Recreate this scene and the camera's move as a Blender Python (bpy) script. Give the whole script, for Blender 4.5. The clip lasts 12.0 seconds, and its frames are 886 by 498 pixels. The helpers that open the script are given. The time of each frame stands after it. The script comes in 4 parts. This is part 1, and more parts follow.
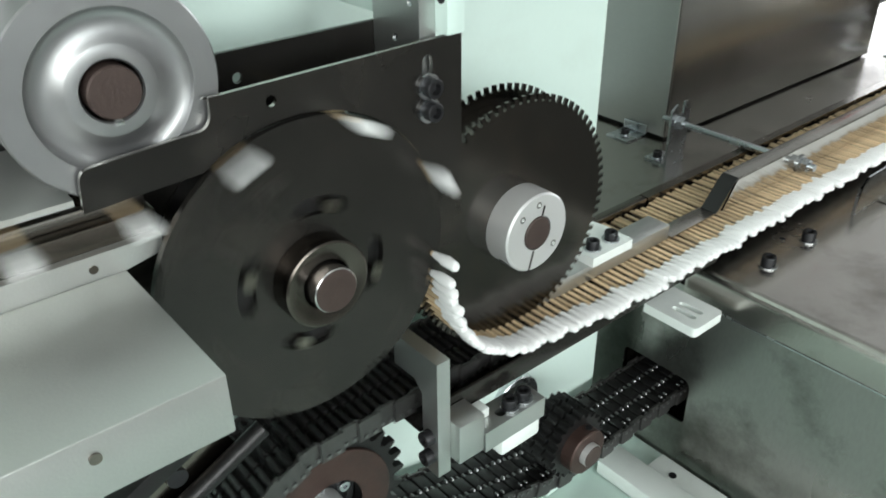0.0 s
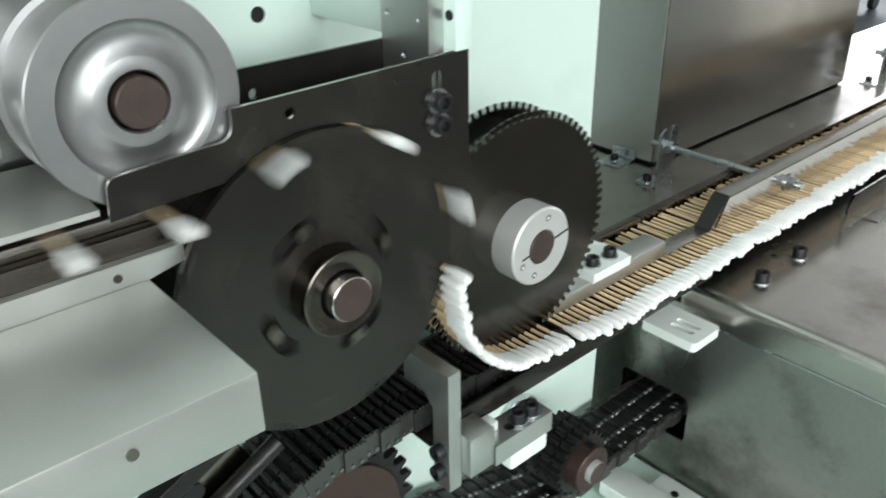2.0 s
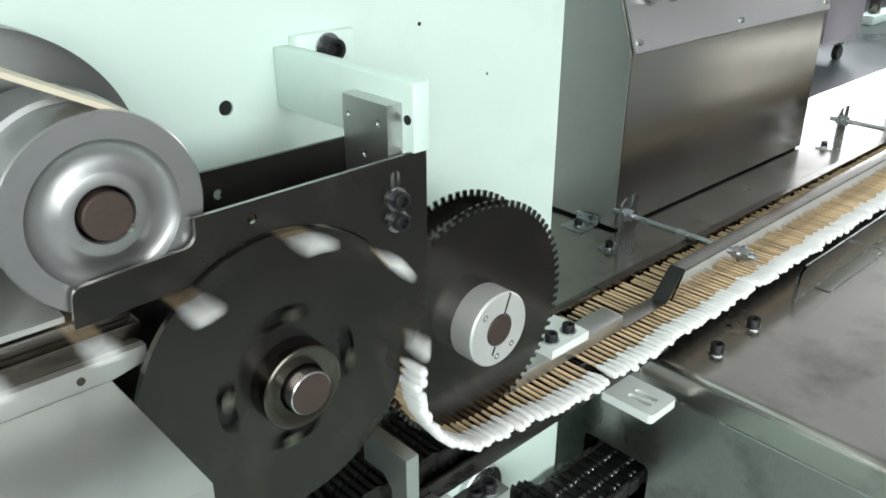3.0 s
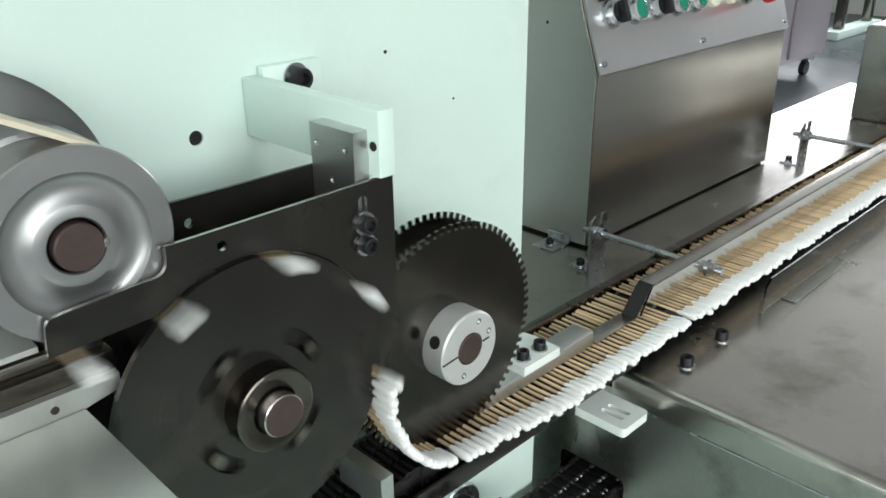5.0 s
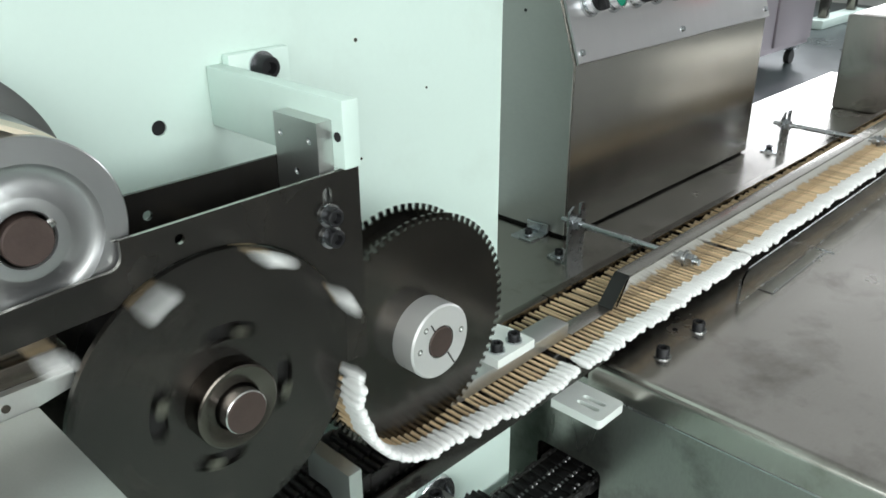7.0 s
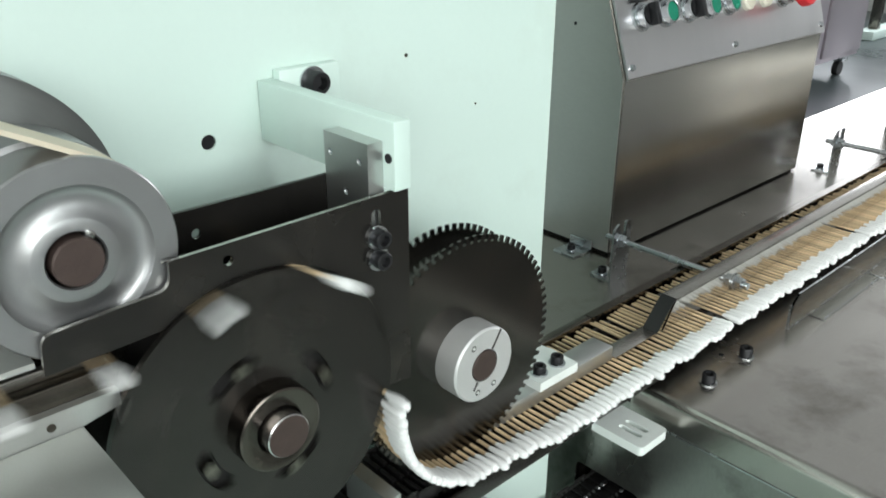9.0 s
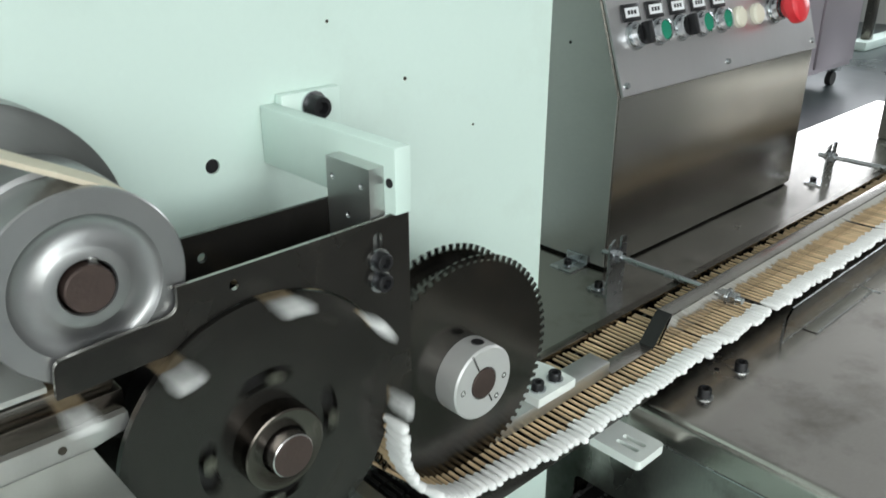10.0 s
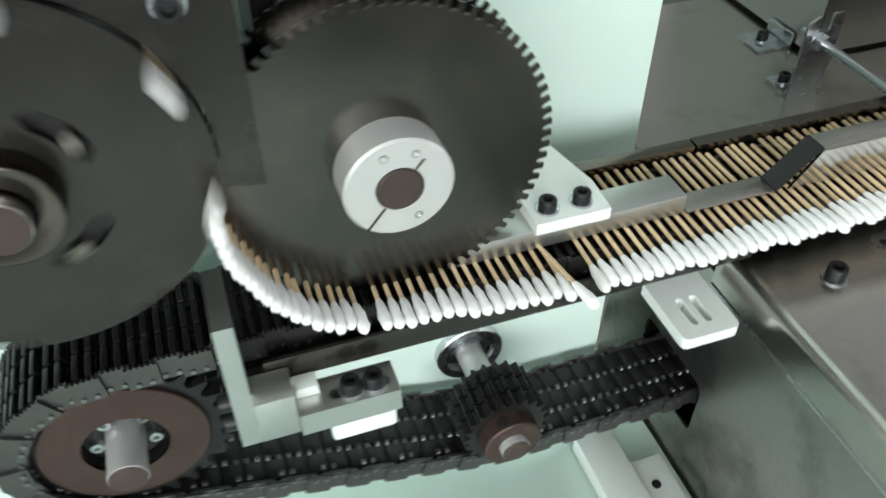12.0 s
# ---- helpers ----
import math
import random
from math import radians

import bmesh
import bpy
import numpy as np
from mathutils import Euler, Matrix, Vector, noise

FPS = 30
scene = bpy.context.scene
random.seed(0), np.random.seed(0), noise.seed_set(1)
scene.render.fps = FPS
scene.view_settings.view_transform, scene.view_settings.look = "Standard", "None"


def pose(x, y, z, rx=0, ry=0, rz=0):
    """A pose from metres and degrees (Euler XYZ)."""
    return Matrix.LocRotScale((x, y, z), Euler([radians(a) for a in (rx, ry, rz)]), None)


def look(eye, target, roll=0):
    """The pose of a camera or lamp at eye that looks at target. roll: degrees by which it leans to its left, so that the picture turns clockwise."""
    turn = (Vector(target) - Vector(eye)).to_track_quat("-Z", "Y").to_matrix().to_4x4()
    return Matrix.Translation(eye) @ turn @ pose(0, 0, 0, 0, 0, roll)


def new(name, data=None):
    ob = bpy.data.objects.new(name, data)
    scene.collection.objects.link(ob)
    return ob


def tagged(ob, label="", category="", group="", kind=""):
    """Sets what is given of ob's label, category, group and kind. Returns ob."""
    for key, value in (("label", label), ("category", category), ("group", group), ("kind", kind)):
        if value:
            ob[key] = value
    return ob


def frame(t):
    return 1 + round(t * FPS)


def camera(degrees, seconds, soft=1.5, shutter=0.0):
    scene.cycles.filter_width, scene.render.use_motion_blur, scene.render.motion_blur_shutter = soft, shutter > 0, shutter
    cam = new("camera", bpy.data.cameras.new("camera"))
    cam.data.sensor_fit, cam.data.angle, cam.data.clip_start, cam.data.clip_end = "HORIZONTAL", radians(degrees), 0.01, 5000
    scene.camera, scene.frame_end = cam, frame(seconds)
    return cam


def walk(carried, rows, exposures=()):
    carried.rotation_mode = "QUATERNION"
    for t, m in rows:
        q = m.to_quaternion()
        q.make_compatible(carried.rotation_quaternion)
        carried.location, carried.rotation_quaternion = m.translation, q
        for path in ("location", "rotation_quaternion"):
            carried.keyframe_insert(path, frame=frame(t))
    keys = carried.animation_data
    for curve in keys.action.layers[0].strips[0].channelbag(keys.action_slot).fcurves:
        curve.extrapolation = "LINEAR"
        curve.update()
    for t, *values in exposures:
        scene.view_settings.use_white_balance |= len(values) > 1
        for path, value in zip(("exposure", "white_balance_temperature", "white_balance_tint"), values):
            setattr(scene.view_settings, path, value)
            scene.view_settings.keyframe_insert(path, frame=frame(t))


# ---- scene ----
cam = camera(57.2, 12.0, soft=1.6, shutter=0.65)
PATH = [
    (0, (0.064, 0.035, 1.219), (1.161, 1.364, 0.204), -0.7),
    (0.5, (0.068, 0.038, 1.208), (1.13, 1.403, 0.203), -0.9),
    (1, (0.052, 0.042, 1.207), (1.118, 1.438, 0.25), -1.8),
    (1.5, (0.047, 0.043, 1.206), (1.148, 1.423, 0.267), -1.7),
    (2, (0.046, 0.034, 1.211), (1.211, 1.37, 0.284), -1.1),
    (2.5, (0.038, 0.025, 1.23), (1.259, 1.335, 0.34), -0.1),
    (3, (0.051, 0.027, 1.239), (1.288, 1.353, 0.395), 0.1),
    (5, (0.049, 0.017, 1.243), (1.337, 1.323, 0.447), -0.7),
    (5.5, (0.05, 0.015, 1.244), (1.343, 1.317, 0.447), -0.2),
    (6, (0.053, 0.016, 1.244), (1.349, 1.314, 0.446), -0.4),
    (6.5, (0.057, 0.015, 1.242), (1.36, 1.295, 0.427), -0.5),
    (8.5, (0.063, 0.016, 1.242), (1.34, 1.307, 0.403), -0.4),
    (9, (0.063, 0.027, 1.248), (1.306, 1.365, 0.432), 0.2),
    (9.5, (0.064, 0.028, 1.252), (1.305, 1.372, 0.445), 0.1),
    (10, (0.058, 0.024, 1.256), (1.315, 1.364, 0.464), -0.0),
    (10.5, (0.101, 0.005, 1.268), (1.362, 1.349, 0.49), -1.1),
    (11, (0.18, -0.04, 1.254), (1.229, 1.408, 0.358), -2.0),
    (11.5, (0.217, 0.016, 1.204), (0.895, 1.449, -0.015), -0.3),
    (12, (0.268, 0.054, 1.202), (0.75, 1.446, -0.15), -0.0),
]
walk(cam, [(t, look(eye, target, roll)) for t, eye, target, roll in PATH],
     [(0.0, 0.22), (0.5, 0.33), (1.5, 0.32), (2.0, 0.32), (2.5, 0.3), (3.0, 0.3), (5.0, 0.15), (6.5, 0.16), (8.5, 0.19), (9.5, 0.1), (10.0, 0.0), (10.5, -0.05), (11.0, -0.16), (11.5, 0.24), (12.0, 0.43)])


# ---- world and light: a factory hall with large windows ----
world = bpy.data.worlds.new("hall_sky")
scene.world = world
world.use_nodes = True
wn = world.node_tree.nodes
sky = wn.new("ShaderNodeTexSky")
sky.sky_type = "NISHITA"
sky.sun_disc = False
sky.sun_elevation = radians(40)
sky.sun_rotation = radians(200)
world.node_tree.links.new(sky.outputs[0], wn["Background"].inputs[0])
wn["Background"].inputs[1].default_value = 0.1


def area(name, eye, target, w, h, watts, colour):
    data = bpy.data.lights.new(name, "AREA")
    data.shape = "RECTANGLE"
    data.size, data.size_y, data.energy, data.color = w, h, watts, colour
    ob = new(name, data)
    ob.matrix_world = look(eye, target)
    return ob


# daylight that enters by the windows of the hall
area("window_light_front", (-1.5, -4.6, 2.6), (0.3, 0.3, 1.0), 6.0, 2.2, 225, (0.95, 1.0, 0.98))
area("window_light_end", (9.4, 1.8, 2.3), (0.5, 0.3, 1.0), 5.0, 2.2, 280, (0.93, 0.96, 1.0))
area("window_light_left", (-5.4, -1.0, 2.6), (0.3, 0.3, 1.0), 5.0, 2.0, 105, (0.95, 1.0, 0.98))

# ---- materials ----


def nodes(name):
    m = bpy.data.materials.new(name)
    m.use_nodes = True
    n, l = m.node_tree.nodes, m.node_tree.links
    return m, n, l, n["Principled BSDF"]


def mat(name, colour, rough=0.5, metal=0.0, vary=0.12, scale=30.0, bump=0.1, fine=400.0, stretch=(1, 1, 1), stain=0.0, stain_scale=6.0, stain_colour=None, per_piece=0.0, rvary=0.12, coat=0.0):
    """A surface with a coarse and a fine variation, and relief."""
    m, n, l, b = nodes(name)
    co = n.new("ShaderNodeTexCoord")
    mp = n.new("ShaderNodeMapping")
    mp.inputs["Scale"].default_value = stretch
    l.new(co.outputs["Object"], mp.inputs["Vector"])
    a = n.new("ShaderNodeTexNoise")
    a.inputs["Scale"].default_value = scale
    a.inputs["Detail"].default_value = 6
    l.new(mp.outputs[0], a.inputs["Vector"])
    f = n.new("ShaderNodeTexNoise")
    f.inputs["Scale"].default_value = fine
    f.inputs["Detail"].default_value = 4
    l.new(mp.outputs[0], f.inputs["Vector"])
    mix = n.new("ShaderNodeMix")
    mix.data_type = "RGBA"
    dark = tuple(c * (1 - vary) for c in colour)
    light = tuple(min(1, c * (1 + vary)) for c in colour)
    mix.inputs[6].default_value = (*dark, 1)
    mix.inputs[7].default_value = (*light, 1)
    add = n.new("ShaderNodeMath")
    add.operation = "MULTIPLY_ADD"
    add.inputs[1].default_value = 0.35
    l.new(f.outputs["Fac"], add.inputs[0])
    sc = n.new("ShaderNodeMath")
    sc.operation = "MULTIPLY"
    sc.inputs[1].default_value = 0.65
    l.new(a.outputs["Fac"], sc.inputs[0])
    l.new(sc.outputs[0], add.inputs[2])
    l.new(add.outputs[0], mix.inputs[0])
    colour_out = mix.outputs[2]
    if stain:
        s = n.new("ShaderNodeTexNoise")
        s.inputs["Scale"].default_value = stain_scale
        s.inputs["Detail"].default_value = 8
        s.inputs["Roughness"].default_value = 0.65
        l.new(co.outputs["Object"], s.inputs["Vector"])
        r = n.new("ShaderNodeValToRGB")
        r.color_ramp.elements[0].position, r.color_ramp.elements[1].position = 0.52, 0.72
        r.color_ramp.elements[1].color = (stain, stain, stain, 1)
        l.new(s.outputs["Fac"], r.inputs[0])
        mx = n.new("ShaderNodeMix")
        mx.data_type = "RGBA"
        mx.inputs[7].default_value = (*(stain_colour or tuple(c * 0.5 for c in colour)), 1)
        l.new(colour_out, mx.inputs[6])
        l.new(r.outputs[0], mx.inputs[0])
        colour_out = mx.outputs[2]
    if per_piece:
        info = n.new("ShaderNodeObjectInfo")
        hsv = n.new("ShaderNodeHueSaturation")
        rng = n.new("ShaderNodeMapRange")
        rng.inputs[3].default_value, rng.inputs[4].default_value = 1 - per_piece, 1 + per_piece
        l.new(info.outputs["Random"], rng.inputs[0])
        l.new(rng.outputs[0], hsv.inputs["Value"])
        l.new(colour_out, hsv.inputs["Color"])
        colour_out = hsv.outputs[0]
    l.new(colour_out, b.inputs["Base Color"])
    rr = n.new("ShaderNodeMapRange")
    rr.inputs[3].default_value, rr.inputs[4].default_value = max(0.03, rough - rvary), min(1, rough + rvary)
    l.new(a.outputs["Fac"], rr.inputs[0])
    l.new(rr.outputs[0], b.inputs["Roughness"])
    b.inputs["Metallic"].default_value = metal
    b.inputs["Coat Weight"].default_value = coat
    bp = n.new("ShaderNodeBump")
    bp.inputs["Strength"].default_value = bump
    bp.inputs["Distance"].default_value = 0.0006
    l.new(f.outputs["Fac"], bp.inputs["Height"])
    l.new(bp.outputs[0], b.inputs["Normal"])
    return m


M_PAINT = mat("machine_paint", (0.62, 0.75, 0.695), 0.36, 0, 0.04, 7, 0.06, 260, stain=0.4, stain_scale=8, stain_colour=(0.50, 0.585, 0.53))
M_STEEL = mat("brushed_stainless", (0.47, 0.445, 0.415), 0.24, 1.0, 0.25, 11, 0.10, 500, (1, 1, 1), 0.8, 14, (0.25, 0.228, 0.205), rvary=0.09)
# Smudged; the base is darkened too, against the front window's reflection
M_STEEL_SIDE = mat("smudged_darker_stainless", (0.36, 0.355, 0.335), 0.27, 1.0, 0.3, 12, 0.10, 500, (1, 1, 0.35), 0.8, 18, (0.155, 0.155, 0.14), rvary=0.16)
M_STEEL_X = mat("brushed_stainless_sheet", (0.41, 0.40, 0.375), 0.25, 1.0, 0.12, 5, 0.08, 120, (6, 6, 0.6), 0.5, 5, (0.31, 0.29, 0.265), rvary=0.03)
M_STEEL_P = mat("satin_stainless_panel", (0.74, 0.72, 0.73), 0.36, 1.0, 0.06, 8, 0.06, 200, (9, 1, 1), 0.2, 5, (0.48, 0.46, 0.46), rvary=0.06)
# Paler than the case steel: the mint panel's reflection put into the colour
M_SIDE_SHEET = mat("pale_matt_stainless", (0.60, 0.60, 0.57), 0.36, 1.0, 0.12, 7, 0.06, 200, (1, 1, 2), 0.4, 6, (0.44, 0.44, 0.41), rvary=0.06)
M_GREY_DISC = mat("grey_turned_iron", (0.21, 0.215, 0.21), 0.32, 1.0, 0.2, 25, 0.06, 500, stain=0.4, stain_scale=20, stain_colour=(0.14, 0.135, 0.13))
M_POLISH = mat("polished_stainless", (0.62, 0.60, 0.57), 0.11, 1.0, 0.05, 30, 0.03, 300, rvary=0.04)
M_SLAB = mat("matt_milled_aluminium", (0.54, 0.55, 0.525), 0.44, 0.85, 0.09, 40, 0.10, 900, (1, 1, 1), 0.4, 25, (0.50, 0.50, 0.48))
M_ALU = mat("milled_aluminium", (0.57, 0.58, 0.565), 0.34, 0.96, 0.09, 40, 0.10, 900, (1, 1, 1), 0.35, 25, (0.50, 0.50, 0.49))
M_ALU_TURNED = mat("turned_aluminium", (0.35, 0.352, 0.352), 0.37, 0.88, 0.06, 30, 0.05, 600, stain=0.4, stain_scale=70, stain_colour=(0.27, 0.265, 0.265), rvary=0.08)
M_ALU_SATIN = mat("satin_aluminium", (0.60, 0.60, 0.59), 0.48, 0.55, 0.06, 60, 0.08, 900, rvary=0.06)
M_BLACK = mat("blackened_steel", (0.050, 0.047, 0.043), 0.25, 0.8, 0.3, 25, 0.10, 600, (1, 1, 1), 0.5, 22, (0.090, 0.078, 0.068))
M_SAW = mat("dark_tool_steel", (0.100, 0.094, 0.087), 0.19, 1.0, 0.22, 22, 0.03, 700, (1, 1, 1), 0.6, 26, (0.165, 0.135, 0.115), rvary=0.07)
M_CHAIN = mat("oiled_chain_steel", (0.030, 0.029, 0.029), 0.36, 0.7, 0.3, 90, 0.15, 900)
# for the chain's pins and the studs that imitate its light spots
M_PIN_SPOT = mat("dull_pin_and_light_spot", (0.25, 0.25, 0.25), 0.42, 1.0, 0.15, 90, 0.05, 700)
M_SIDE_PLATE = mat("oiled_side_plate", (0.105, 0.103, 0.10), 0.38, 0.8, 0.25, 60, 0.12, 700, stain=0.5, stain_scale=50, stain_colour=(0.07, 0.066, 0.062))
M_RUST = mat("bare_shaft_end", (0.066, 0.045, 0.039), 0.5, 0.4, 0.3, 120, 0.2, 700, stain=0.6, stain_scale=90, stain_colour=(0.045, 0.03, 0.027))
M_SPROCKET = mat("rusty_sprocket", (0.062, 0.036, 0.030), 0.45, 0.5, 0.3, 60, 0.2, 600, stain=0.6, stain_scale=40, stain_colour=(0.03, 0.025, 0.022))
M_SHAFT = mat("ground_shaft", (0.55, 0.54, 0.53), 0.22, 1.0, 0.08, 60, 0.05, 500)
M_COLLAR = mat("dark_collar", (0.20, 0.178, 0.155), 0.22, 1.0, 0.2, 50, 0.08, 500)
M_BUSH = mat("oiled_turned_bush", (0.115, 0.10, 0.088), 0.24, 1.0, 0.2, 50, 0.06, 500)
M_BOLT = mat("black_socket_screw", (0.022, 0.022, 0.024), 0.4, 0.5, 0.2, 200, 0.1, 900)
M_ZINC = mat("zinc_plated", (0.56, 0.58, 0.60), 0.26, 1.0, 0.04, 60, 0.06, 800)
M_PLASTIC = mat("white_plastic", (0.76, 0.80, 0.77), 0.42, 0, 0.03, 50, 0.05, 500, stain=0.25, stain_scale=50, stain_colour=(0.55, 0.57, 0.54))
M_BAMBOO = mat("bamboo_stick", (0.66, 0.49, 0.30), 0.5, 0, 0.22, 120, 0.25, 900, (1, 0.1, 1), per_piece=0.22)
M_COTTON = mat("cotton", (0.86, 0.86, 0.85), 0.95, 0, 0.03, 300, 0.6, 1500, per_piece=0.03)
M_CREAM = mat("cream_belt", (0.62, 0.55, 0.43), 0.6, 0, 0.06, 60, 0.2, 800)
M_RED = mat("red_plastic", (0.62, 0.03, 0.04), 0.35, 0, 0.05, 60, 0.05, 400)
M_GREEN = mat("green_lens", (0.01, 0.20, 0.12), 0.25, 0, 0.05, 60, 0.05, 400)
M_LENS = mat("pale_lens", (0.62, 0.60, 0.50), 0.3, 0, 0.05, 60, 0.05, 400)
M_LABEL = mat("label_white", (0.75, 0.76, 0.78), 0.5, 0, 0.03, 60, 0.05, 400)
M_FLOOR = mat("hall_floor", (0.050, 0.066, 0.068), 0.3, 0, 0.15, 1.5, 0.1, 40, stain=0.5, stain_scale=1.2, stain_colour=(0.035, 0.042, 0.042))
M_WALL = mat("hall_wall", (0.60, 0.61, 0.59), 0.7, 0, 0.05, 2, 0.1, 60)
M_CEILING = mat("hall_ceiling", (0.74, 0.75, 0.73), 0.8, 0, 0.04, 2, 0.1, 60)
M_CABINET = mat("mauve_cabinet", (0.52, 0.46, 0.50), 0.35, 0.6, 0.06, 4, 0.05, 200)
M_RUBBER = mat("black_rubber", (0.02, 0.02, 0.02), 0.6, 0, 0.2, 60, 0.1, 400)


def clear(name, tint, rough):
    m, n, l, b = nodes(name)
    b.inputs["Base Color"].default_value = (*tint, 1)
    b.inputs["Roughness"].default_value = rough
    b.inputs["Transmission Weight"].default_value = 1.0
    b.inputs["IOR"].default_value = 1.2
    return m


M_CLEAR = clear("clear_acrylic", (0.97, 0.98, 0.97), 0.0)
M_PANE = clear("window_glass", (0.95, 0.97, 0.97), 0.0)

# ---- building blocks ----
ORIGIN = {}


def box(bm, x0, x1, y0, y1, z0, z1, bevel=0.0):
    m = Matrix.Translation(((x0 + x1) / 2, (y0 + y1) / 2, (z0 + z1) / 2)) @ Matrix.Diagonal((x1 - x0, y1 - y0, z1 - z0, 1))
    made = bmesh.ops.create_cube(bm, size=1, matrix=m)["verts"]
    if bevel:
        edges = list({e for v in made for e in v.link_edges})
        bmesh.ops.bevel(bm, geom=edges, offset=bevel, segments=2, affect="EDGES", profile=0.5)
    return bm


AXES = {"y": Matrix.Rotation(radians(90), 4, "X"), "z": Matrix.Identity(4), "x": Matrix.Rotation(radians(90), 4, "Y")}


def cyl(bm, x, y, z, r, length, axis="y", seg=32, r2=None):
    m = Matrix.Translation((x, y, z)) @ AXES[axis]
    bmesh.ops.create_cone(bm, cap_ends=True, segments=seg, radius1=r, radius2=r if r2 is None else r2, depth=length, matrix=m)
    return bm


def lathe(bm, x, z, profile, seg=64, y=0.0):
    """Turn (radius, y) pairs about the axis along y through (x, z)."""
    rings = []
    for r, py in profile:
        if r < 1e-6:
            rings.append([bm.verts.new((x, y + py, z))])
        else:
            rings.append([bm.verts.new((x + r * math.cos(2 * math.pi * i / seg), y + py, z + r * math.sin(2 * math.pi * i / seg))) for i in range(seg)])
    for a, b in zip(rings, rings[1:]):
        for i in range(seg):
            j = (i + 1) % seg
            if len(a) == 1 and len(b) > 1:
                bm.faces.new((a[0], b[j], b[i]))
            elif len(b) == 1 and len(a) > 1:
                bm.faces.new((a[i], a[j], b[0]))
            elif len(a) > 1:
                bm.faces.new((a[i], a[j], b[j], b[i]))
    return bm


def plate(bm, outer, holes, y0, y1, swap="xz"):
    """A flat plate with openings, from outlines in the xz plane (or xy, yz), between two levels of the third axis."""
    def place(a, b, c):
        return {"xz": (a, c, b), "xy": (a, b, c), "yz": (c, a, b)}[swap]
    edges = []
    for loop in [outer, *holes]:
        vs = [bm.verts.new(place(a, b, y0)) for a, b in loop]
        edges += [bm.edges.new((vs[i], vs[(i + 1) % len(vs)])) for i in range(len(vs))]
    faces = [f for f in bmesh.ops.triangle_fill(bm, edges=edges, use_beauty=True, use_dissolve=False)["geom"] if isinstance(f, bmesh.types.BMFace)]
    made = bmesh.ops.extrude_face_region(bm, geom=faces)["geom"]
    step = Vector(place(0, 0, y1 - y0))
    for v in made:
        if isinstance(v, bmesh.types.BMVert):
            v.co += step
    return bm


def circle(x, z, r, n=24, a0=0.0):
    return [(x + r * math.cos(2 * math.pi * i / n + a0), z + r * math.sin(2 * math.pi * i / n + a0)) for i in range(n)]


def slot(x, z, dx, dz, r, n=8):
    """A stadium from (x - dx, z - dz) to (x + dx, z + dz)."""
    a = math.atan2(dz, dx)
    out = []
    for s, base in ((1, a - math.pi / 2), (-1, a + math.pi / 2)):
        for i in range(n + 1):
            g = base + math.pi * i / n
            out.append((x + s * dx + r * math.cos(g), z + s * dz + r * math.sin(g)))
    return out


def fillet(points, radii, n=6):
    out = []
    for i, p in enumerate(points):
        r = radii[i]
        p = Vector(p)
        if not r:
            out.append(tuple(p))
            continue
        a, b = Vector(points[i - 1]) - p, Vector(points[(i + 1) % len(points)]) - p
        a.normalize(), b.normalize()
        for k in range(n + 1):
            t = k / n
            q = p + a * r * (1 - t) ** 2 + b * r * t ** 2
            out.append((q.x, q.y))
    return out


def thing(name, x, y, z, label, category, group="", kind=""):
    ob = new(name)
    ob.location = (x, y, z)
    ob.empty_display_size = 0.02
    ORIGIN[ob] = Vector((x, y, z))
    return tagged(ob, label, category, group, kind)


def finish(bm, smooth=True, sharp=35):
    bmesh.ops.recalc_face_normals(bm, faces=bm.faces)
    mesh = bpy.data.meshes.new("mesh")
    bm.to_mesh(mesh)
    bm.free()
    if smooth:
        mesh.shade_smooth()
        mesh.set_sharp_from_angle(angle=radians(sharp))
    return mesh


def part(name, bm, material, parent, label=""):
    """Links bm, in world places, as one mesh under a thing or part."""
    base = ORIGIN[parent]
    bmesh.ops.translate(bm, verts=bm.verts, vec=-base)
    mesh = finish(bm)
    mesh.materials.append(material)
    ob = new(name, mesh)
    ob.parent = parent
    ORIGIN[ob] = base
    return tagged(ob, label)


def single(name, bm, material, label, category, group="", kind=""):
    """A thing that is one mesh; its origin is the middle of its base."""
    lo = [min(v.co[i] for v in bm.verts) for i in range(3)]
    hi = [max(v.co[i] for v in bm.verts) for i in range(3)]
    base = Vector(((lo[0] + hi[0]) / 2, (lo[1] + hi[1]) / 2, lo[2]))
    bmesh.ops.translate(bm, verts=bm.verts, vec=-base)
    mesh = finish(bm)
    mesh.materials.append(material)
    ob = new(name, mesh)
    ob.location = base
    ORIGIN[ob] = base
    return tagged(ob, label, category, group, kind)


B = bmesh.new


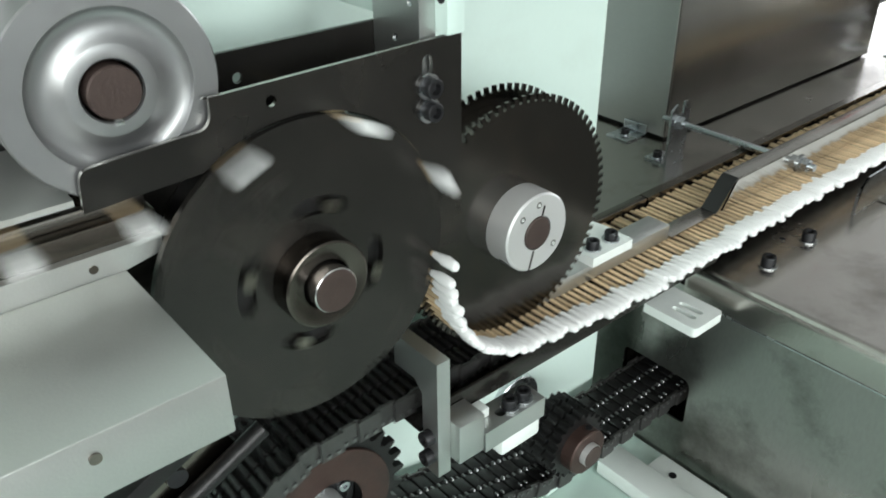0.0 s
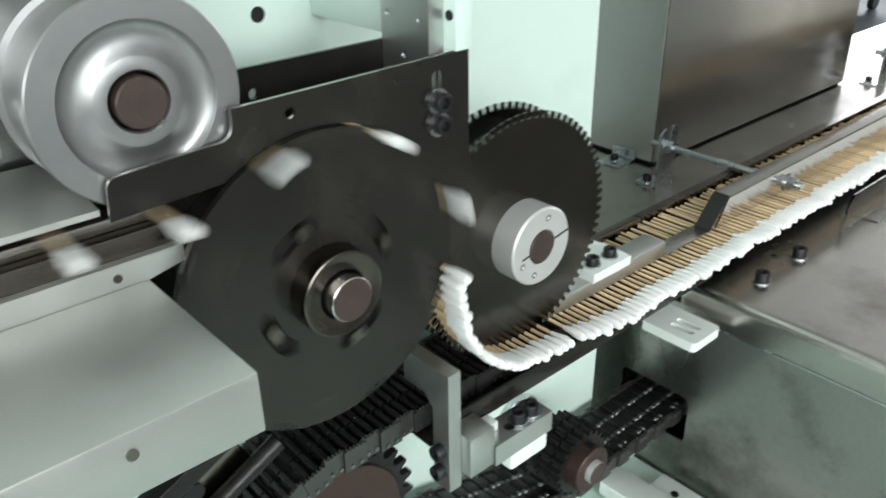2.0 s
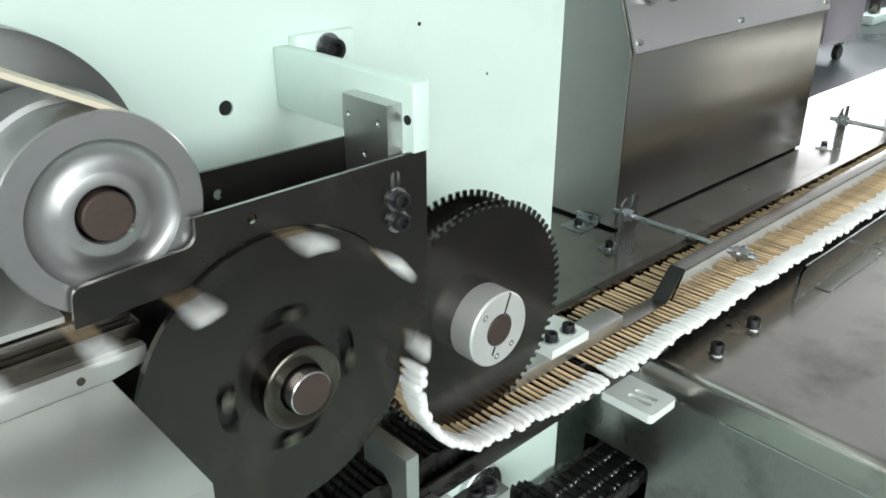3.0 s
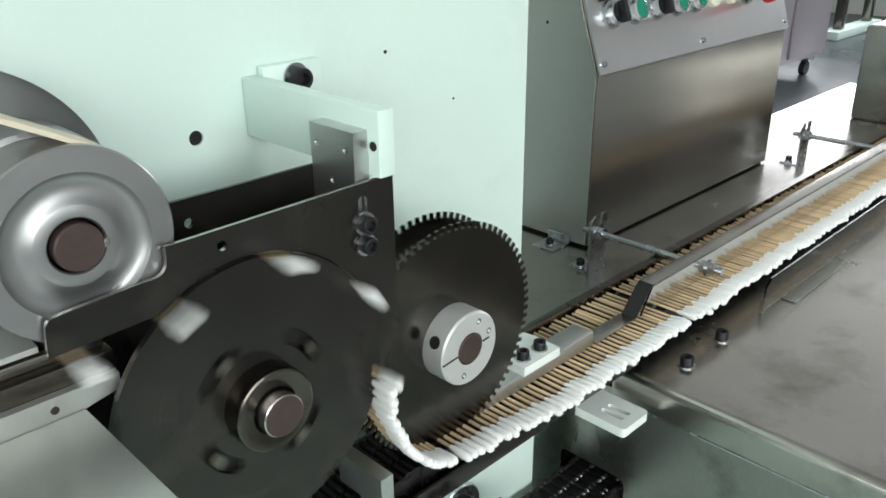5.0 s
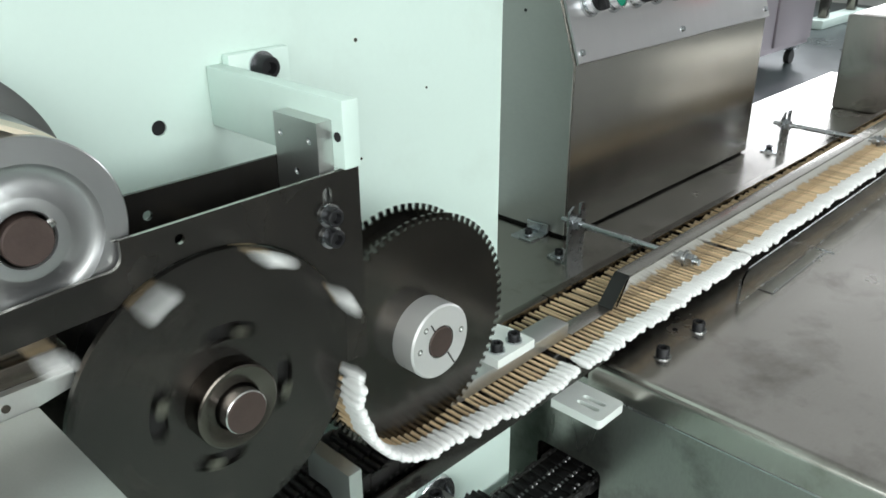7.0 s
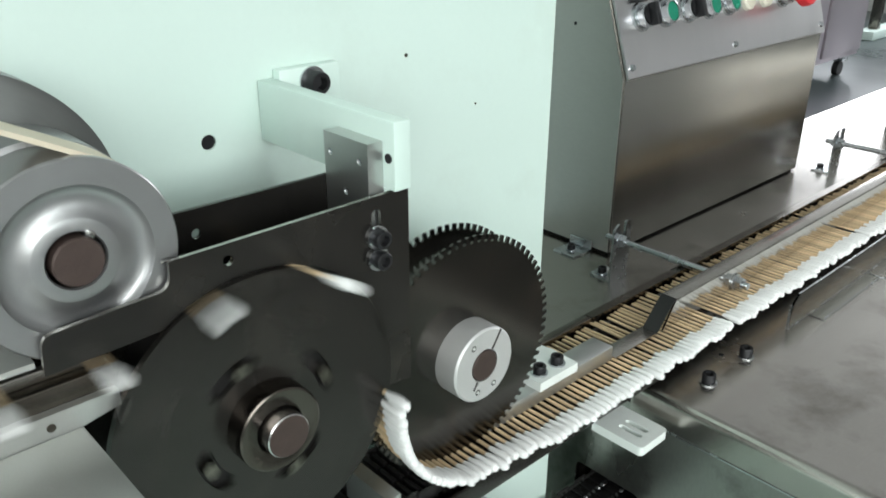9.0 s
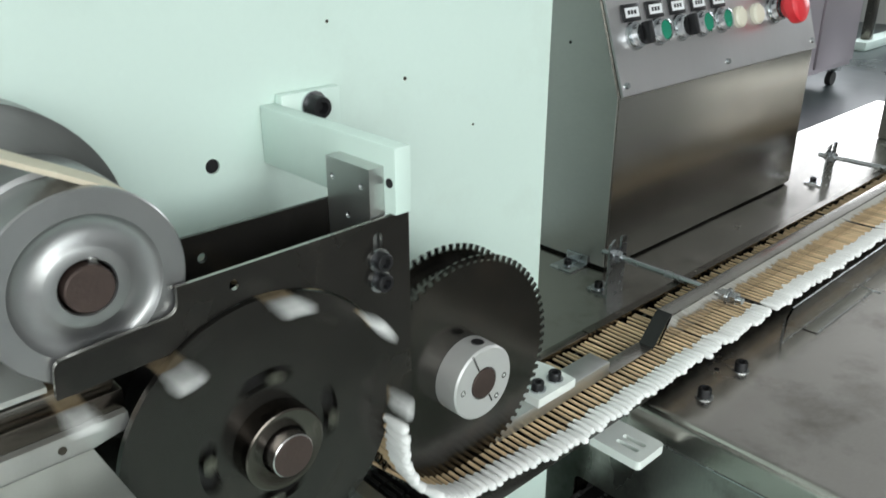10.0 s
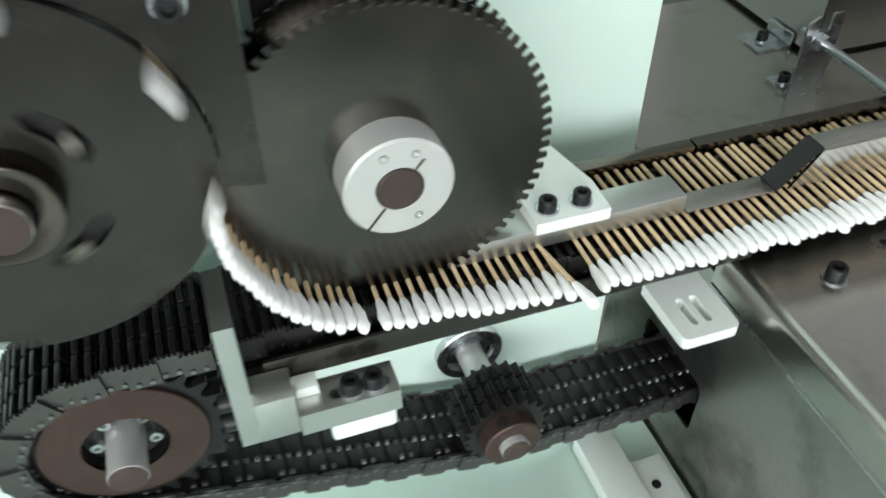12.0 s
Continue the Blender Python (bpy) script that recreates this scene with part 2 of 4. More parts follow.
def socket_screw(x, y, z, axis, out, r=0.005, h=0.006, washer=True, material=None, label="black socket head cap screw with a washer"):
    """A hexagon socket screw whose seat is at (x, y, z); out is +1 or -1 along the axis."""
    ob = thing("socket_screw", x, y, z, label, "screw", "socket screws")
    d = Vector({"x": (out, 0, 0), "y": (0, out, 0), "z": (0, 0, out)}[axis])
    turn = d.to_track_quat("Z", "Y").to_matrix().to_4x4()
    at = Matrix.Translation((x, y, z)) @ turn
    w = 0.0012 if washer else 0.0
    if washer:
        bm = B()
        cyl(bm, 0, 0, w / 2, r * 1.32, w, "z", 24)
        bm.transform(at)
        part("washer", bm, M_ZINC, ob)
    bm = B()
    rings = [(r, w), (r, w + h * 0.9), (r * 0.92, w + h), (r * 0.58, w + h)]
    prev = None
    for k, (rr, zz) in enumerate(rings):
        seg = 24
        ring = [bm.verts.new((rr * math.cos(2 * math.pi * i / seg), rr * math.sin(2 * math.pi * i / seg), zz)) for i in range(seg)]
        if prev:
            for i in range(seg):
                bm.faces.new((prev[i], prev[(i + 1) % seg], ring[(i + 1) % seg], ring[i]))
        prev = ring
    low = [bm.verts.new((r * 0.5 * math.cos(2 * math.pi * (i // 4 * 4 + 2) / 24), r * 0.5 * math.sin(2 * math.pi * (i // 4 * 4 + 2) / 24), w + h * 0.45)) for i in range(0, 24, 4)]
    for k in range(6):
        for i in range(4):
            a, b = prev[k * 4 + i], prev[(k * 4 + i + 1) % 24]
            if i == 3:
                bm.faces.new((a, b, low[(k + 1) % 6], low[k]))
            else:
                bm.faces.new((a, b, low[k]))
    bm.faces.new(low)
    bm.transform(at)
    part("head", bm, material or M_BOLT, ob)
    return ob


# ---- the hall ----
def hall():
    bm = B()
    box(bm, -6, 10, -5.2, 7, -0.1, 0)
    single("floor", bm, M_FLOOR, "grey-green painted concrete factory floor", "floor", kind="structure")
    bm = B()
    box(bm, -6, 10, -5.2, 7, 4.5, 4.6)
    single("ceiling", bm, M_CEILING, "plain pale factory hall ceiling", "ceiling", kind="structure")

    def wall(name, fixed, lo, hi, along, openings):
        bm = B()
        outer = [(lo, 0), (hi, 0), (hi, 4.5), (lo, 4.5)]
        holes = [[(a, b), (c, b), (c, d), (a, d)] for a, b, c, d in openings]
        plate(bm, outer, holes, fixed, fixed + 0.2, "xz" if along == "x" else "yz")
        single(name, bm, M_WALL, "pale painted factory wall with large windows", "wall", kind="structure")
        for k, (a, b, c, d) in enumerate(openings):
            w = thing("window_1", (a + c) / 2 if along == "x" else fixed, fixed if along == "x" else (a + c) / 2, b, "large factory window letting daylight in", "window", "hall windows", "structure")
            n = 5
            for i in range(n):
                u0, u1 = a + (c - a) * i / n, a + (c - a) * (i + 1) / n
                bm = B()
                sw = "xz" if along == "x" else "yz"
                plate(bm, [(u0, b), (u1, b), (u1, d), (u0, d)], [[(u0 + 0.05, b + 0.05), (u1 - 0.05, b + 0.05), (u1 - 0.05, d - 0.05), (u0 + 0.05, d - 0.05)]], fixed + 0.07, fixed + 0.13, sw)
                part("window_frame", bm, M_ALU, w)
                bm = B()
                plate(bm, [(u0 + 0.052, b + 0.052), (u1 - 0.052, b + 0.052), (u1 - 0.052, d - 0.052), (u0 + 0.052, d - 0.052)], [], fixed + 0.095, fixed + 0.105, sw)
                part("pane", bm, M_PANE, w).visible_shadow = False
    wall("wall_south", -5.2, -6, 10, "x", [(-4.5, 1.4, 1.5, 3.8)])
    wall("wall_north", 6.8, -6, 10, "x", [])
    wall("wall_east", 9.8, -5, 6.8, "y", [(-0.8, 1.2, 4.4, 3.5)])
    wall("wall_west", -6, -5, 6.8, "y", [(-3.5, 1.4, 1.5, 3.6)])


hall()

# ---- the machine frame ----
PANEL_Y = 0.392


PANEL_X = 0.5055
IX_HOLE, IZ_HOLE = 0.385, 0.832


def machine():
    m = thing("swab_machine", 0.0, 0.4, 0.0, "pale mint-white painted cotton swab machine body", "machine")
    bm = B()
    plate(bm, [(-1.6, 0.3), (PANEL_X, 0.3), (PANEL_X, 1.75), (-1.6, 1.75)], [circle(0.2430, 1.1312, 0.0040, 20)], PANEL_Y, PANEL_Y + 0.02)
    panel = part("front_panel", bm, M_PAINT, m, "pale mint-white painted front panel with a drilled hole")
    # dark disc that fills the hole, standing in for the shade inside
    bm = B()
    lathe(bm, 0.2430, 1.1312, [(0, 0.0012), (0.0039, 0.0012), (0.0039, 0.019)], 20, PANEL_Y)
    part("hole_plug", bm, M_BOLT, panel, "dark disc for the shade in the hole")
    for x, z, r in ((0.372, 1.158, 0.0012), (0.318, 1.196, 0.0009), (0.372, 1.085, 0.0009), (0.43, 1.12, 0.0008)):
        bm = B()
        cyl(bm, x, PANEL_Y - 0.0002, z, r, 0.0005, "y", 10)
        part("paint_chip", bm, M_COLLAR, panel, "small dark paint chip")
    bm = B()
    box(bm, -1.6, PANEL_X, 1.18, 1.2, 0.3, 1.75)
    part("rear_panel", bm, M_PAINT, m)
    for x in (-1.6, PANEL_X - 0.02):
        bm = B()
        box(bm, x, x + 0.02, PANEL_Y + 0.0205, 1.1795, 0.3, 1.75)
        part("end_panel", bm, M_PAINT, m)
    bm = B()
    box(bm, -1.6, PANEL_X, PANEL_Y, 1.2, 1.7505, 1.77)
    part("top_panel", bm, M_PAINT, m)
    bm = B()
    box(bm, -1.6, PANEL_X, PANEL_Y, 1.2, 0.0, 0.2995, 0.004)
    part("plinth", bm, M_PAINT, m)
    bm = B()
    plate(bm, [(0.21, 0.7425), (0.4745, 0.7425), (0.4745, 0.915), (0.21, 0.915)], [circle(IX_HOLE, IZ_HOLE, 0.016, 28)], 0.348, 0.360)
    part("bearing_plate", bm, M_PAINT, m, "pale mint-white upright bearing plate")
    bm = B()
    box(bm, -0.6, 0.5045, -0.25, PANEL_Y - 0.002, 0.72, 0.742, 0.001)
    part("base_plate", bm, M_PAINT, m, "pale mint-white base plate")
    bm = B()
    box(bm, 0.40, 0.5045, 0.322, 0.3475, 0.7425, 0.752, 0.001)
    ledge = part("ledge", bm, M_PAINT, m)
    bm = B()
    cyl(bm, 0.462, 0.334, 0.7522, 0.0022, 0.0006, "z", 16)
    part("ledge_hole", bm, M_BOLT, ledge)
    bm = B()
    box(bm, -0.6, 0.4985, -0.25, PANEL_Y - 0.002, 0.0, 0.7195, 0.004)
    part("base_case", bm, M_PAINT, m)


machine()

# ---- the steel table ----
TOP = 0.918
EDGE = 0.506


def table():
    tb = thing("steel_table", 1.2, 0.3, 0.0, "brushed stainless steel machine table with a conveyor slot", "table")
    bm = B()
    r = 0.0065
    profile = [(EDGE + 0.004, TOP)] + [(EDGE + r - r * math.sin(math.pi / 2 * i / 6), TOP - r + r * math.cos(math.pi / 2 * i / 6)) for i in range(7)]

    def sheet(y0, y1, name):
        bm = B()
        pts = [(1.64, TOP), (EDGE + r, TOP)] + profile[2:] + [(EDGE, 0.893), (EDGE + 0.0015, 0.893), (EDGE + 0.0015, TOP - 0.004), (1.64, TOP - 0.004)]
        plate(bm, pts, [], y0, y1, "xz")
        return part(name, bm, M_STEEL, tb)
    sheet(-0.9, 0.3000, "table_sheet")
    sheet(0.3508, 0.553, "table_sheet")
    bm = B()
    cyl(bm, 0.5880, 0.2760, TOP + 0.0002, 0.0021, 0.0006, "z", 16)
    part("tapped_hole", bm, M_BOLT, tb, "small dark tapped hole")
    bm = B()
    cut = fillet([(0.282, 0.781), (0.344, 0.781), (0.344, 0.822), (0.282, 0.822)], [0.004, 0.004, 0.006, 0.008], 4)
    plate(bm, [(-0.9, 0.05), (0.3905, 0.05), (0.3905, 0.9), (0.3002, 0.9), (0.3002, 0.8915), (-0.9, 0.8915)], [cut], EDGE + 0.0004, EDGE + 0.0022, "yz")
    part("side_panel", bm, M_STEEL_SIDE, tb, "smudged stainless side panel, darkened against reflected light, with a cut-out for the chain")
    # bright strip added along the lip in place of its cut edge's glint
    bm = B()
    box(bm, EDGE - 0.0008, EDGE + 0.0003, -0.9, 0.2998, 0.8918, 0.8929)
    part("lip_edge", bm, M_ZINC, tb, "bright strip for the glint on the table sheet's lower edge")
    bm = B()
    box(bm, EDGE + 0.004, 1.638, 0.3430, 0.3505, 0.70, 0.9525)
    part("slot_wall", bm, M_COLLAR, tb)
    bm = B()
    box(bm, EDGE + 0.003, 1.638, 0.2975, 0.2998, 0.83, TOP - 0.0045)
    part("slot_wall", bm, M_COLLAR, tb)
    bm = B()
    box(bm, EDGE + 0.003, 1.638, 0.275, 0.3428, 0.70, 0.703)
    part("slot_floor", bm, M_BLACK, tb)
    for y0, y1 in ((-0.9, 0.271), (0.367, 0.553)):
        bm = B()
        box(bm, 1.62, 1.638, y0, y1, 0.05, TOP - 0.0045)
        part("end_panel", bm, M_STEEL, tb)
        bm = B()
        box(bm, EDGE + 0.03, 1.619, y0 + 0.01, y1 - 0.01, 0.0, 0.65)
        part("plinth", bm, M_STEEL, tb)


table()


def channel():
    """The channel that carries the chain from the wheel to the table."""
    bm = B()
    box(bm, 0.268, EDGE - 0.001, 0.2785, 0.2805, 0.9305, 0.9435, 0.0004)
    ch = thing("chain_channel", 0.39, 0.31, 0.921, "dark steel channel that carries the conveyor chain", "channel")
    part("near_side", bm, M_BLACK, ch)
    bm = B()
    box(bm, 0.40, EDGE + 0.003, 0.3430, 0.3505, 0.921, 0.9525, 0.0004)
    part("far_side", bm, M_COLLAR, ch)
    bm = B()
    box(bm, 0.25, EDGE - 0.001, 0.2807, 0.3425, 0.9300, 0.9315)
    part("channel_floor", bm, M_BLACK, ch)


channel()

# ---- swab and wheel timing ----
W1X, W1Z, W1R = 0.2022, 1.0425, 0.0655
W2X, W2Z, W2R = 0.3302, 1.0158, 0.0678
TEETH = 78
RATE = 12.573                      # swabs a second
PITCH = 2 * math.pi * W2R / TEETH  # swab to swab on the belt
SPEED = PITCH * RATE
LIFT_Z = 0.9485                    # swabs on the straight belt
SEAT_R = 0.0635                    # swabs in the notches of the toothed wheel
RUN_OUT = 0.070                    # they sink and slide out to the belt over this way
MEET = math.atan2(W2Z - W1Z, W2X - W1X)        # from the feed wheel to the toothed wheel
HAND_S = (MEET + math.pi - 2 * math.pi + math.pi / 2) * W2R
FIRST = 5.5533                     # a moment when a swab changes wheels
SPIN1 = math.radians(45) * RATE
SPIN2 = SPEED / W2R
FEED_Z = 1.0935
FEED_A = math.pi - math.asin((FEED_Z - W1Z) / W1R)
FEED_X = W1X + W1R * math.cos(FEED_A)
FEED_PITCH = 0.0365
FEED_V = FEED_PITCH * RATE
QUEUE_X = -0.25
TAU_FEED = (FEED_A - MEET) / SPIN1
TAU_QUEUE = TAU_FEED + (FEED_X - QUEUE_X) / FEED_V


def swab_place(hand, t):
    """Where the swab that changes wheels at the time hand is at t: x, z and how far it is set back."""
    d = t - hand
    if d >= 0:
        s = HAND_S + SPEED * d
        if s >= 0:
            q = min(1.0, s / RUN_OUT)
            q = q * q * (3 - 2 * q)
            return W2X + s, (W2Z - SEAT_R) * (1 - q) + LIFT_Z * q, 0.0045 * (1 - q)
        a = -math.pi / 2 + s / W2R
        q = min(1.0, (s - HAND_S) / 0.035)
        r = W2R + (SEAT_R - W2R) * q
        return W2X + r * math.cos(a), W2Z + r * math.sin(a), 0.0045 * q
    d = -d
    if d <= TAU_FEED:
        a = MEET + SPIN1 * d
        return W1X + W1R * math.cos(a), W1Z + W1R * math.sin(a), 0.0
    if d <= TAU_QUEUE:
        return FEED_X - (d - TAU_FEED) * FEED_V, FEED_Z, 0.0
    return QUEUE_X - (d - TAU_QUEUE) * SPEED, FEED_Z, 0.0


SWABS = []
TIP_Y, STICK_L = 0.2665, 0.0750


def build_swabs():
    bm = B()
    lathe(bm, 0, 0, [(0, 0.004), (0.00112, 0.004), (0.00112, STICK_L - 0.0004), (0.0010, STICK_L), (0, STICK_L)], 8)
    stick = finish(bm)
    stick.materials.append(M_BAMBOO)
    tips = []
    for k in range(6):
        bm = B()
        rnd = random.Random(k)
        prof = [(0, 0), (0.0011, 0.0002), (0.0019, 0.0008), (0.00245, 0.0020), (0.00265, 0.0040), (0.00264, 0.0066), (0.0025, 0.0092), (0.0022, 0.0119), (0.0018, 0.0145), (0.0013, 0.0166)]
        lathe(bm, 0, 0, prof, 12)
        for v in bm.verts:
            q = 1 + 0.26 * noise.noise(v.co * 620 + Vector((k * 7, 0, 0)))
            v.co.x *= q
            v.co.z *= q
        tip = finish(bm, True, 80)
        tip.materials.append(M_COTTON)
        tips.append(tip)
    first = int((0 - FIRST) * RATE) - 240
    last = int((12.0 - FIRST) * RATE) + 16
    gaps = [0.2145, -0.0305, -0.5090, -0.4106]
    rnd = random.Random(5)
    for j in range(first, last + 1):
        hand = FIRST + j / RATE
        u = W2X + HAND_S - SPEED * hand
        dy, rz, tip = rnd.gauss(0, 0.0011), rnd.gauss(0, 0.75), rnd.randrange(6)
        if any(abs(u - g) < PITCH * 0.5 for g in gaps) or u > 1.27:
            continue
        ob = new("cotton_swab", stick)
        tagged(ob, "bamboo cotton swab with one white cotton tip", "cotton swab", "swabs on the conveyor")
        t = new("cotton_tip", tips[tip])
        t.parent = ob
        tagged(t, "white cotton tip")
        lift = 0.0
        if abs(u + 0.4196) < PITCH * 0.5:  # one swab lies askew on the others
            dy, rz, lift = -0.011, 10.0, 0.0036
        SWABS.append((ob, hand, dy, rz, lift))


build_swabs()

# ---- wheels ----


def notched(cx, cz, r, count, depth, width, seg, a0=0.0, rake=0.0):
    """An outline with rounded notches in its rim, the notches' middles at a0 + i * 360 / count degrees."""
    out = []
    for i in range(count):
        m = a0 + 2 * math.pi * i / count
        h = width / 2 / r
        step = math.pi / count
        for g, rr in ((m - h, r), (m - h * 0.8 + rake, r - depth * 0.7), (m + rake, r - depth), (m + h * 0.8 + rake, r - depth * 0.7), (m + h, r)):
            out.append((cx + rr * math.cos(g), cz + rr * math.sin(g)))
        for k in range(1, seg):
            g = m + h + (2 * step - 2 * h) * k / seg
            out.append((cx + r * math.cos(g), cz + r * math.sin(g)))
    return out


def arc_slot(cx, cz, r, a, b, w, n=10):
    out = [(cx + (r + w) * math.cos(a + (b - a) * i / n), cz + (r + w) * math.sin(a + (b - a) * i / n)) for i in range(n + 1)]
    out += [(cx + r * math.cos(b) - w * math.sin(b) * 0.9, cz + r * math.sin(b) + w * math.cos(b) * 0.9)]
    out += [(cx + (r - w) * math.cos(b - (b - a) * i / n), cz + (r - w) * math.sin(b - (b - a) * i / n)) for i in range(n + 1)]
    out += [(cx + r * math.cos(a) + w * math.sin(a) * 0.9, cz + r * math.sin(a) - w * math.cos(a) * 0.9)]
    return out


def toothed_wheel():
    wheel = thing("toothed_wheel", W2X, 0.30, W2Z, "dark steel saw-toothed transfer wheel with an aluminium clamp hub", "wheel")
    for y0, y1 in ((0.2972, 0.2986), (0.3178, 0.3192)):
        bm = B()
        plate(bm, notched(W2X, W2Z, W2R + 0.0003, TEETH, 0.0042, 0.0033, 1, 0, -0.006), [circle(W2X, W2Z, 0.009, 32)], y0, y1)
        part("toothed_disc", bm, M_SAW, wheel, "dark steel disc with a fine saw-toothed rim")
    bm = B()
    lathe(bm, W2X, W2Z, [(0.0095, 0.2818), (0.0206, 0.2818), (0.0216, 0.2828), (0.0216, 0.2971), (0.0095, 0.2971)], 72)
    hub = part("clamp_hub", bm, M_ALU_SATIN, wheel, "turned aluminium clamp hub")
    bm = B()
    m = pose(W2X, 0.2815, W2Z) @ Matrix.Rotation(-math.radians(48.8), 4, "Y")
    box(bm, 0.0098, 0.0213, -0.0003, 0.0006, -0.00035, 0.00035)
    bm.transform(m)
    part("slit", bm, M_BLACK, hub, "dark clamping slit")
    bm = B()
    box(bm, 0.0098, 0.0150, -0.0003, 0.0006, -0.00035, 0.00035)
    bm.transform(pose(W2X, 0.2815, W2Z) @ Matrix.Rotation(-math.radians(228.8), 4, "Y"))
    part("slit", bm, M_BLACK, hub, "dark clamping slit")
    for a in (288.8, 228.8 + 15, 113.8):
        g = math.radians(a)
        bm = B()
        lathe(bm, W2X + 0.0158 * math.cos(g), W2Z + 0.0158 * math.sin(g), [(0, 0.2825), (0.0011, 0.2816), (0.0018, 0.28165), (0.0019, 0.2822)], 16)
        part("hub_screw", bm, M_SHAFT, hub, "small bright screw hole")
    g = math.radians(18.8)
    bm = B()
    cyl(bm, 0, 0, 0, 0.0036, 0.0012, "x", 20)
    bm.transform(Matrix.Translation((W2X, 0.2893, W2Z)) @ Matrix.Rotation(-g, 4, "Y") @ Matrix.Translation((0.0213, 0, 0)))
    part("clamp_screw", bm, M_BOLT, hub, "black clamp screw in its bore")
    bm = B()
    lathe(bm, W2X, W2Z, [(0, 0.2812), (0.0084, 0.2812), (0.0089, 0.2818), (0.0089, 0.36), (0, 0.36)], 48)
    part("shaft", bm, M_RUST, wheel, "brown bare shaft end")
    # drum added between the discs to lighten the dark gap there
    bm = B()
    lathe(bm, W2X, W2Z, [(0.0092, 0.2988), (0.0590, 0.2988), (0.0590, 0.3176), (0.0092, 0.3176)], 96)
    part("spacer", bm, M_SAW, wheel)
    bm = B()
    lathe(bm, W2X, W2Z, [(0.0092, 0.3204), (0.018, 0.3204), (0.018, 0.3915), (0.0092, 0.3915)], 40)
    part("bearing_neck", bm, M_COLLAR, wheel)
    return wheel


def feed_wheel():
    wheel = thing("feed_wheel", W1X, 0.285, W1Z, "large black steel feed wheel with eight notches and curved slots", "wheel")
    slots = [arc_slot(W1X, W1Z, 0.0305, math.radians(90 * k - 8), math.radians(90 * k + 26), 0.0040) for k in range(4)]
    bm = B()
    plate(bm, notched(W1X, W1Z, W1R + 0.0014, 8, 0.0044, 0.0062, 10), [circle(W1X, W1Z, 0.0108, 36), *slots], 0.2848, 0.2880)
    part("front_disc", bm, M_BLACK, wheel, "black steel disc with curved slots")
    bm = B()
    plate(bm, notched(W1X, W1Z, W1R + 0.0014, 8, 0.0044, 0.0062, 10), [circle(W1X, W1Z, 0.0108, 36)], 0.333, 0.336)
    part("rear_disc", bm, M_BLACK, wheel)
    bm = B()
    lathe(bm, W1X, W1Z, [(0.0109, 0.2882), (0.045, 0.2882), (0.045, 0.3328), (0.0109, 0.3328)], 48)
    part("drum", bm, M_CHAIN, wheel)
    for k in range(4):
        g = math.radians(90 * k + 2)
        bm = B()
        cyl(bm, W1X + 0.0305 * math.cos(g), 0.2852, W1Z + 0.0305 * math.sin(g), 0.0034, 0.0054, "y", 6)
        part("slot_bolt", bm, M_COLLAR, wheel, "hexagon bolt in a curved slot")
    bm = B()
    lathe(bm, W1X, W1Z, [(0.0104, 0.2764), (0.0110, 0.2752), (0.0122, 0.2747), (0.0182, 0.2742), (0.0190, 0.2747), (0.0192, 0.2756), (0.0192, 0.2846), (0.0104, 0.2846)], 64)
    part("collar", bm, M_BUSH, wheel, "dark bright-edged steel collar")
    bm = B()
    lathe(bm, W1X, W1Z, [(0.0092, 0.2685), (0.0098, 0.2690), (0.0098, 0.3870), (0.0092, 0.3870)], 48)
    part("shaft", bm, M_SHAFT, wheel, "bright ground shaft")
    bm = B()
    lathe(bm, W1X, W1Z, [(0, 0.2682), (0.0090, 0.2682), (0.0093, 0.2685), (0.0093, 0.2720)], 48)
    part("shaft_end", bm, M_RUST, wheel, "brown bare shaft end")
    return wheel


RX, RZ, RR = 0.1415, 1.1325, 0.0358


def pulley():
    wheel = thing("belt_pulley", RX, 0.30, RZ, "turned aluminium pulley with a dished face", "pulley")
    bm = B()
    prof = [(0.0100, 0.2930), (0.0106, 0.2922), (0.0146, 0.2922), (0.0152, 0.2925), (0.0162, 0.2930), (0.0178, 0.2938), (0.0200, 0.2944), (0.0222, 0.2944), (0.0240, 0.2941), (0.0254, 0.2934), (0.0262, 0.2920), (0.0267, 0.2912), (RR - 0.0006, 0.2912), (RR, 0.2918), (RR, 0.2948), (RR - 0.0022, 0.2951), (RR - 0.0022, 0.3192), (RR, 0.3195), (RR, 0.3440), (0.0100, 0.3440)]
    lathe(bm, RX, RZ, prof, 96)
    part("rim", bm, M_ALU_TURNED, wheel, "turned aluminium rim and dish")
    bm = B()
    lathe(bm, RX, RZ, [(0, 0.2898), (0.0082, 0.2898), (0.0088, 0.2904), (0.0088, 0.3860), (0, 0.3860)], 48)
    part("shaft", bm, M_RUST, wheel, "brown bare shaft end")
    bm = B()
    box(bm, RX - 0.0014, RX + 0.0014, 0.2916, 0.3000, RZ - 0.0112, RZ - 0.0084, 0.0003)
    part("key", bm, M_SHAFT, wheel, "bright key in the shaft's keyway")
    return wheel


def rear_pulley():
    wheel = thing("rear_pulley", 0.122, 0.36, 1.130, "large grey pulley close to the panel", "pulley")
    bm = B()
    lathe(bm, 0.122, 1.130, [(0.0100, 0.3500), (0.0560, 0.3500), (0.0600, 0.3515), (0.0600, 0.3720), (0.0100, 0.3720)], 96)
    part("rim", bm, M_GREY_DISC, wheel)
    return wheel


TOOTHED = toothed_wheel()
FEEDER = feed_wheel()
PULLEY = pulley()
REAR = rear_pulley()


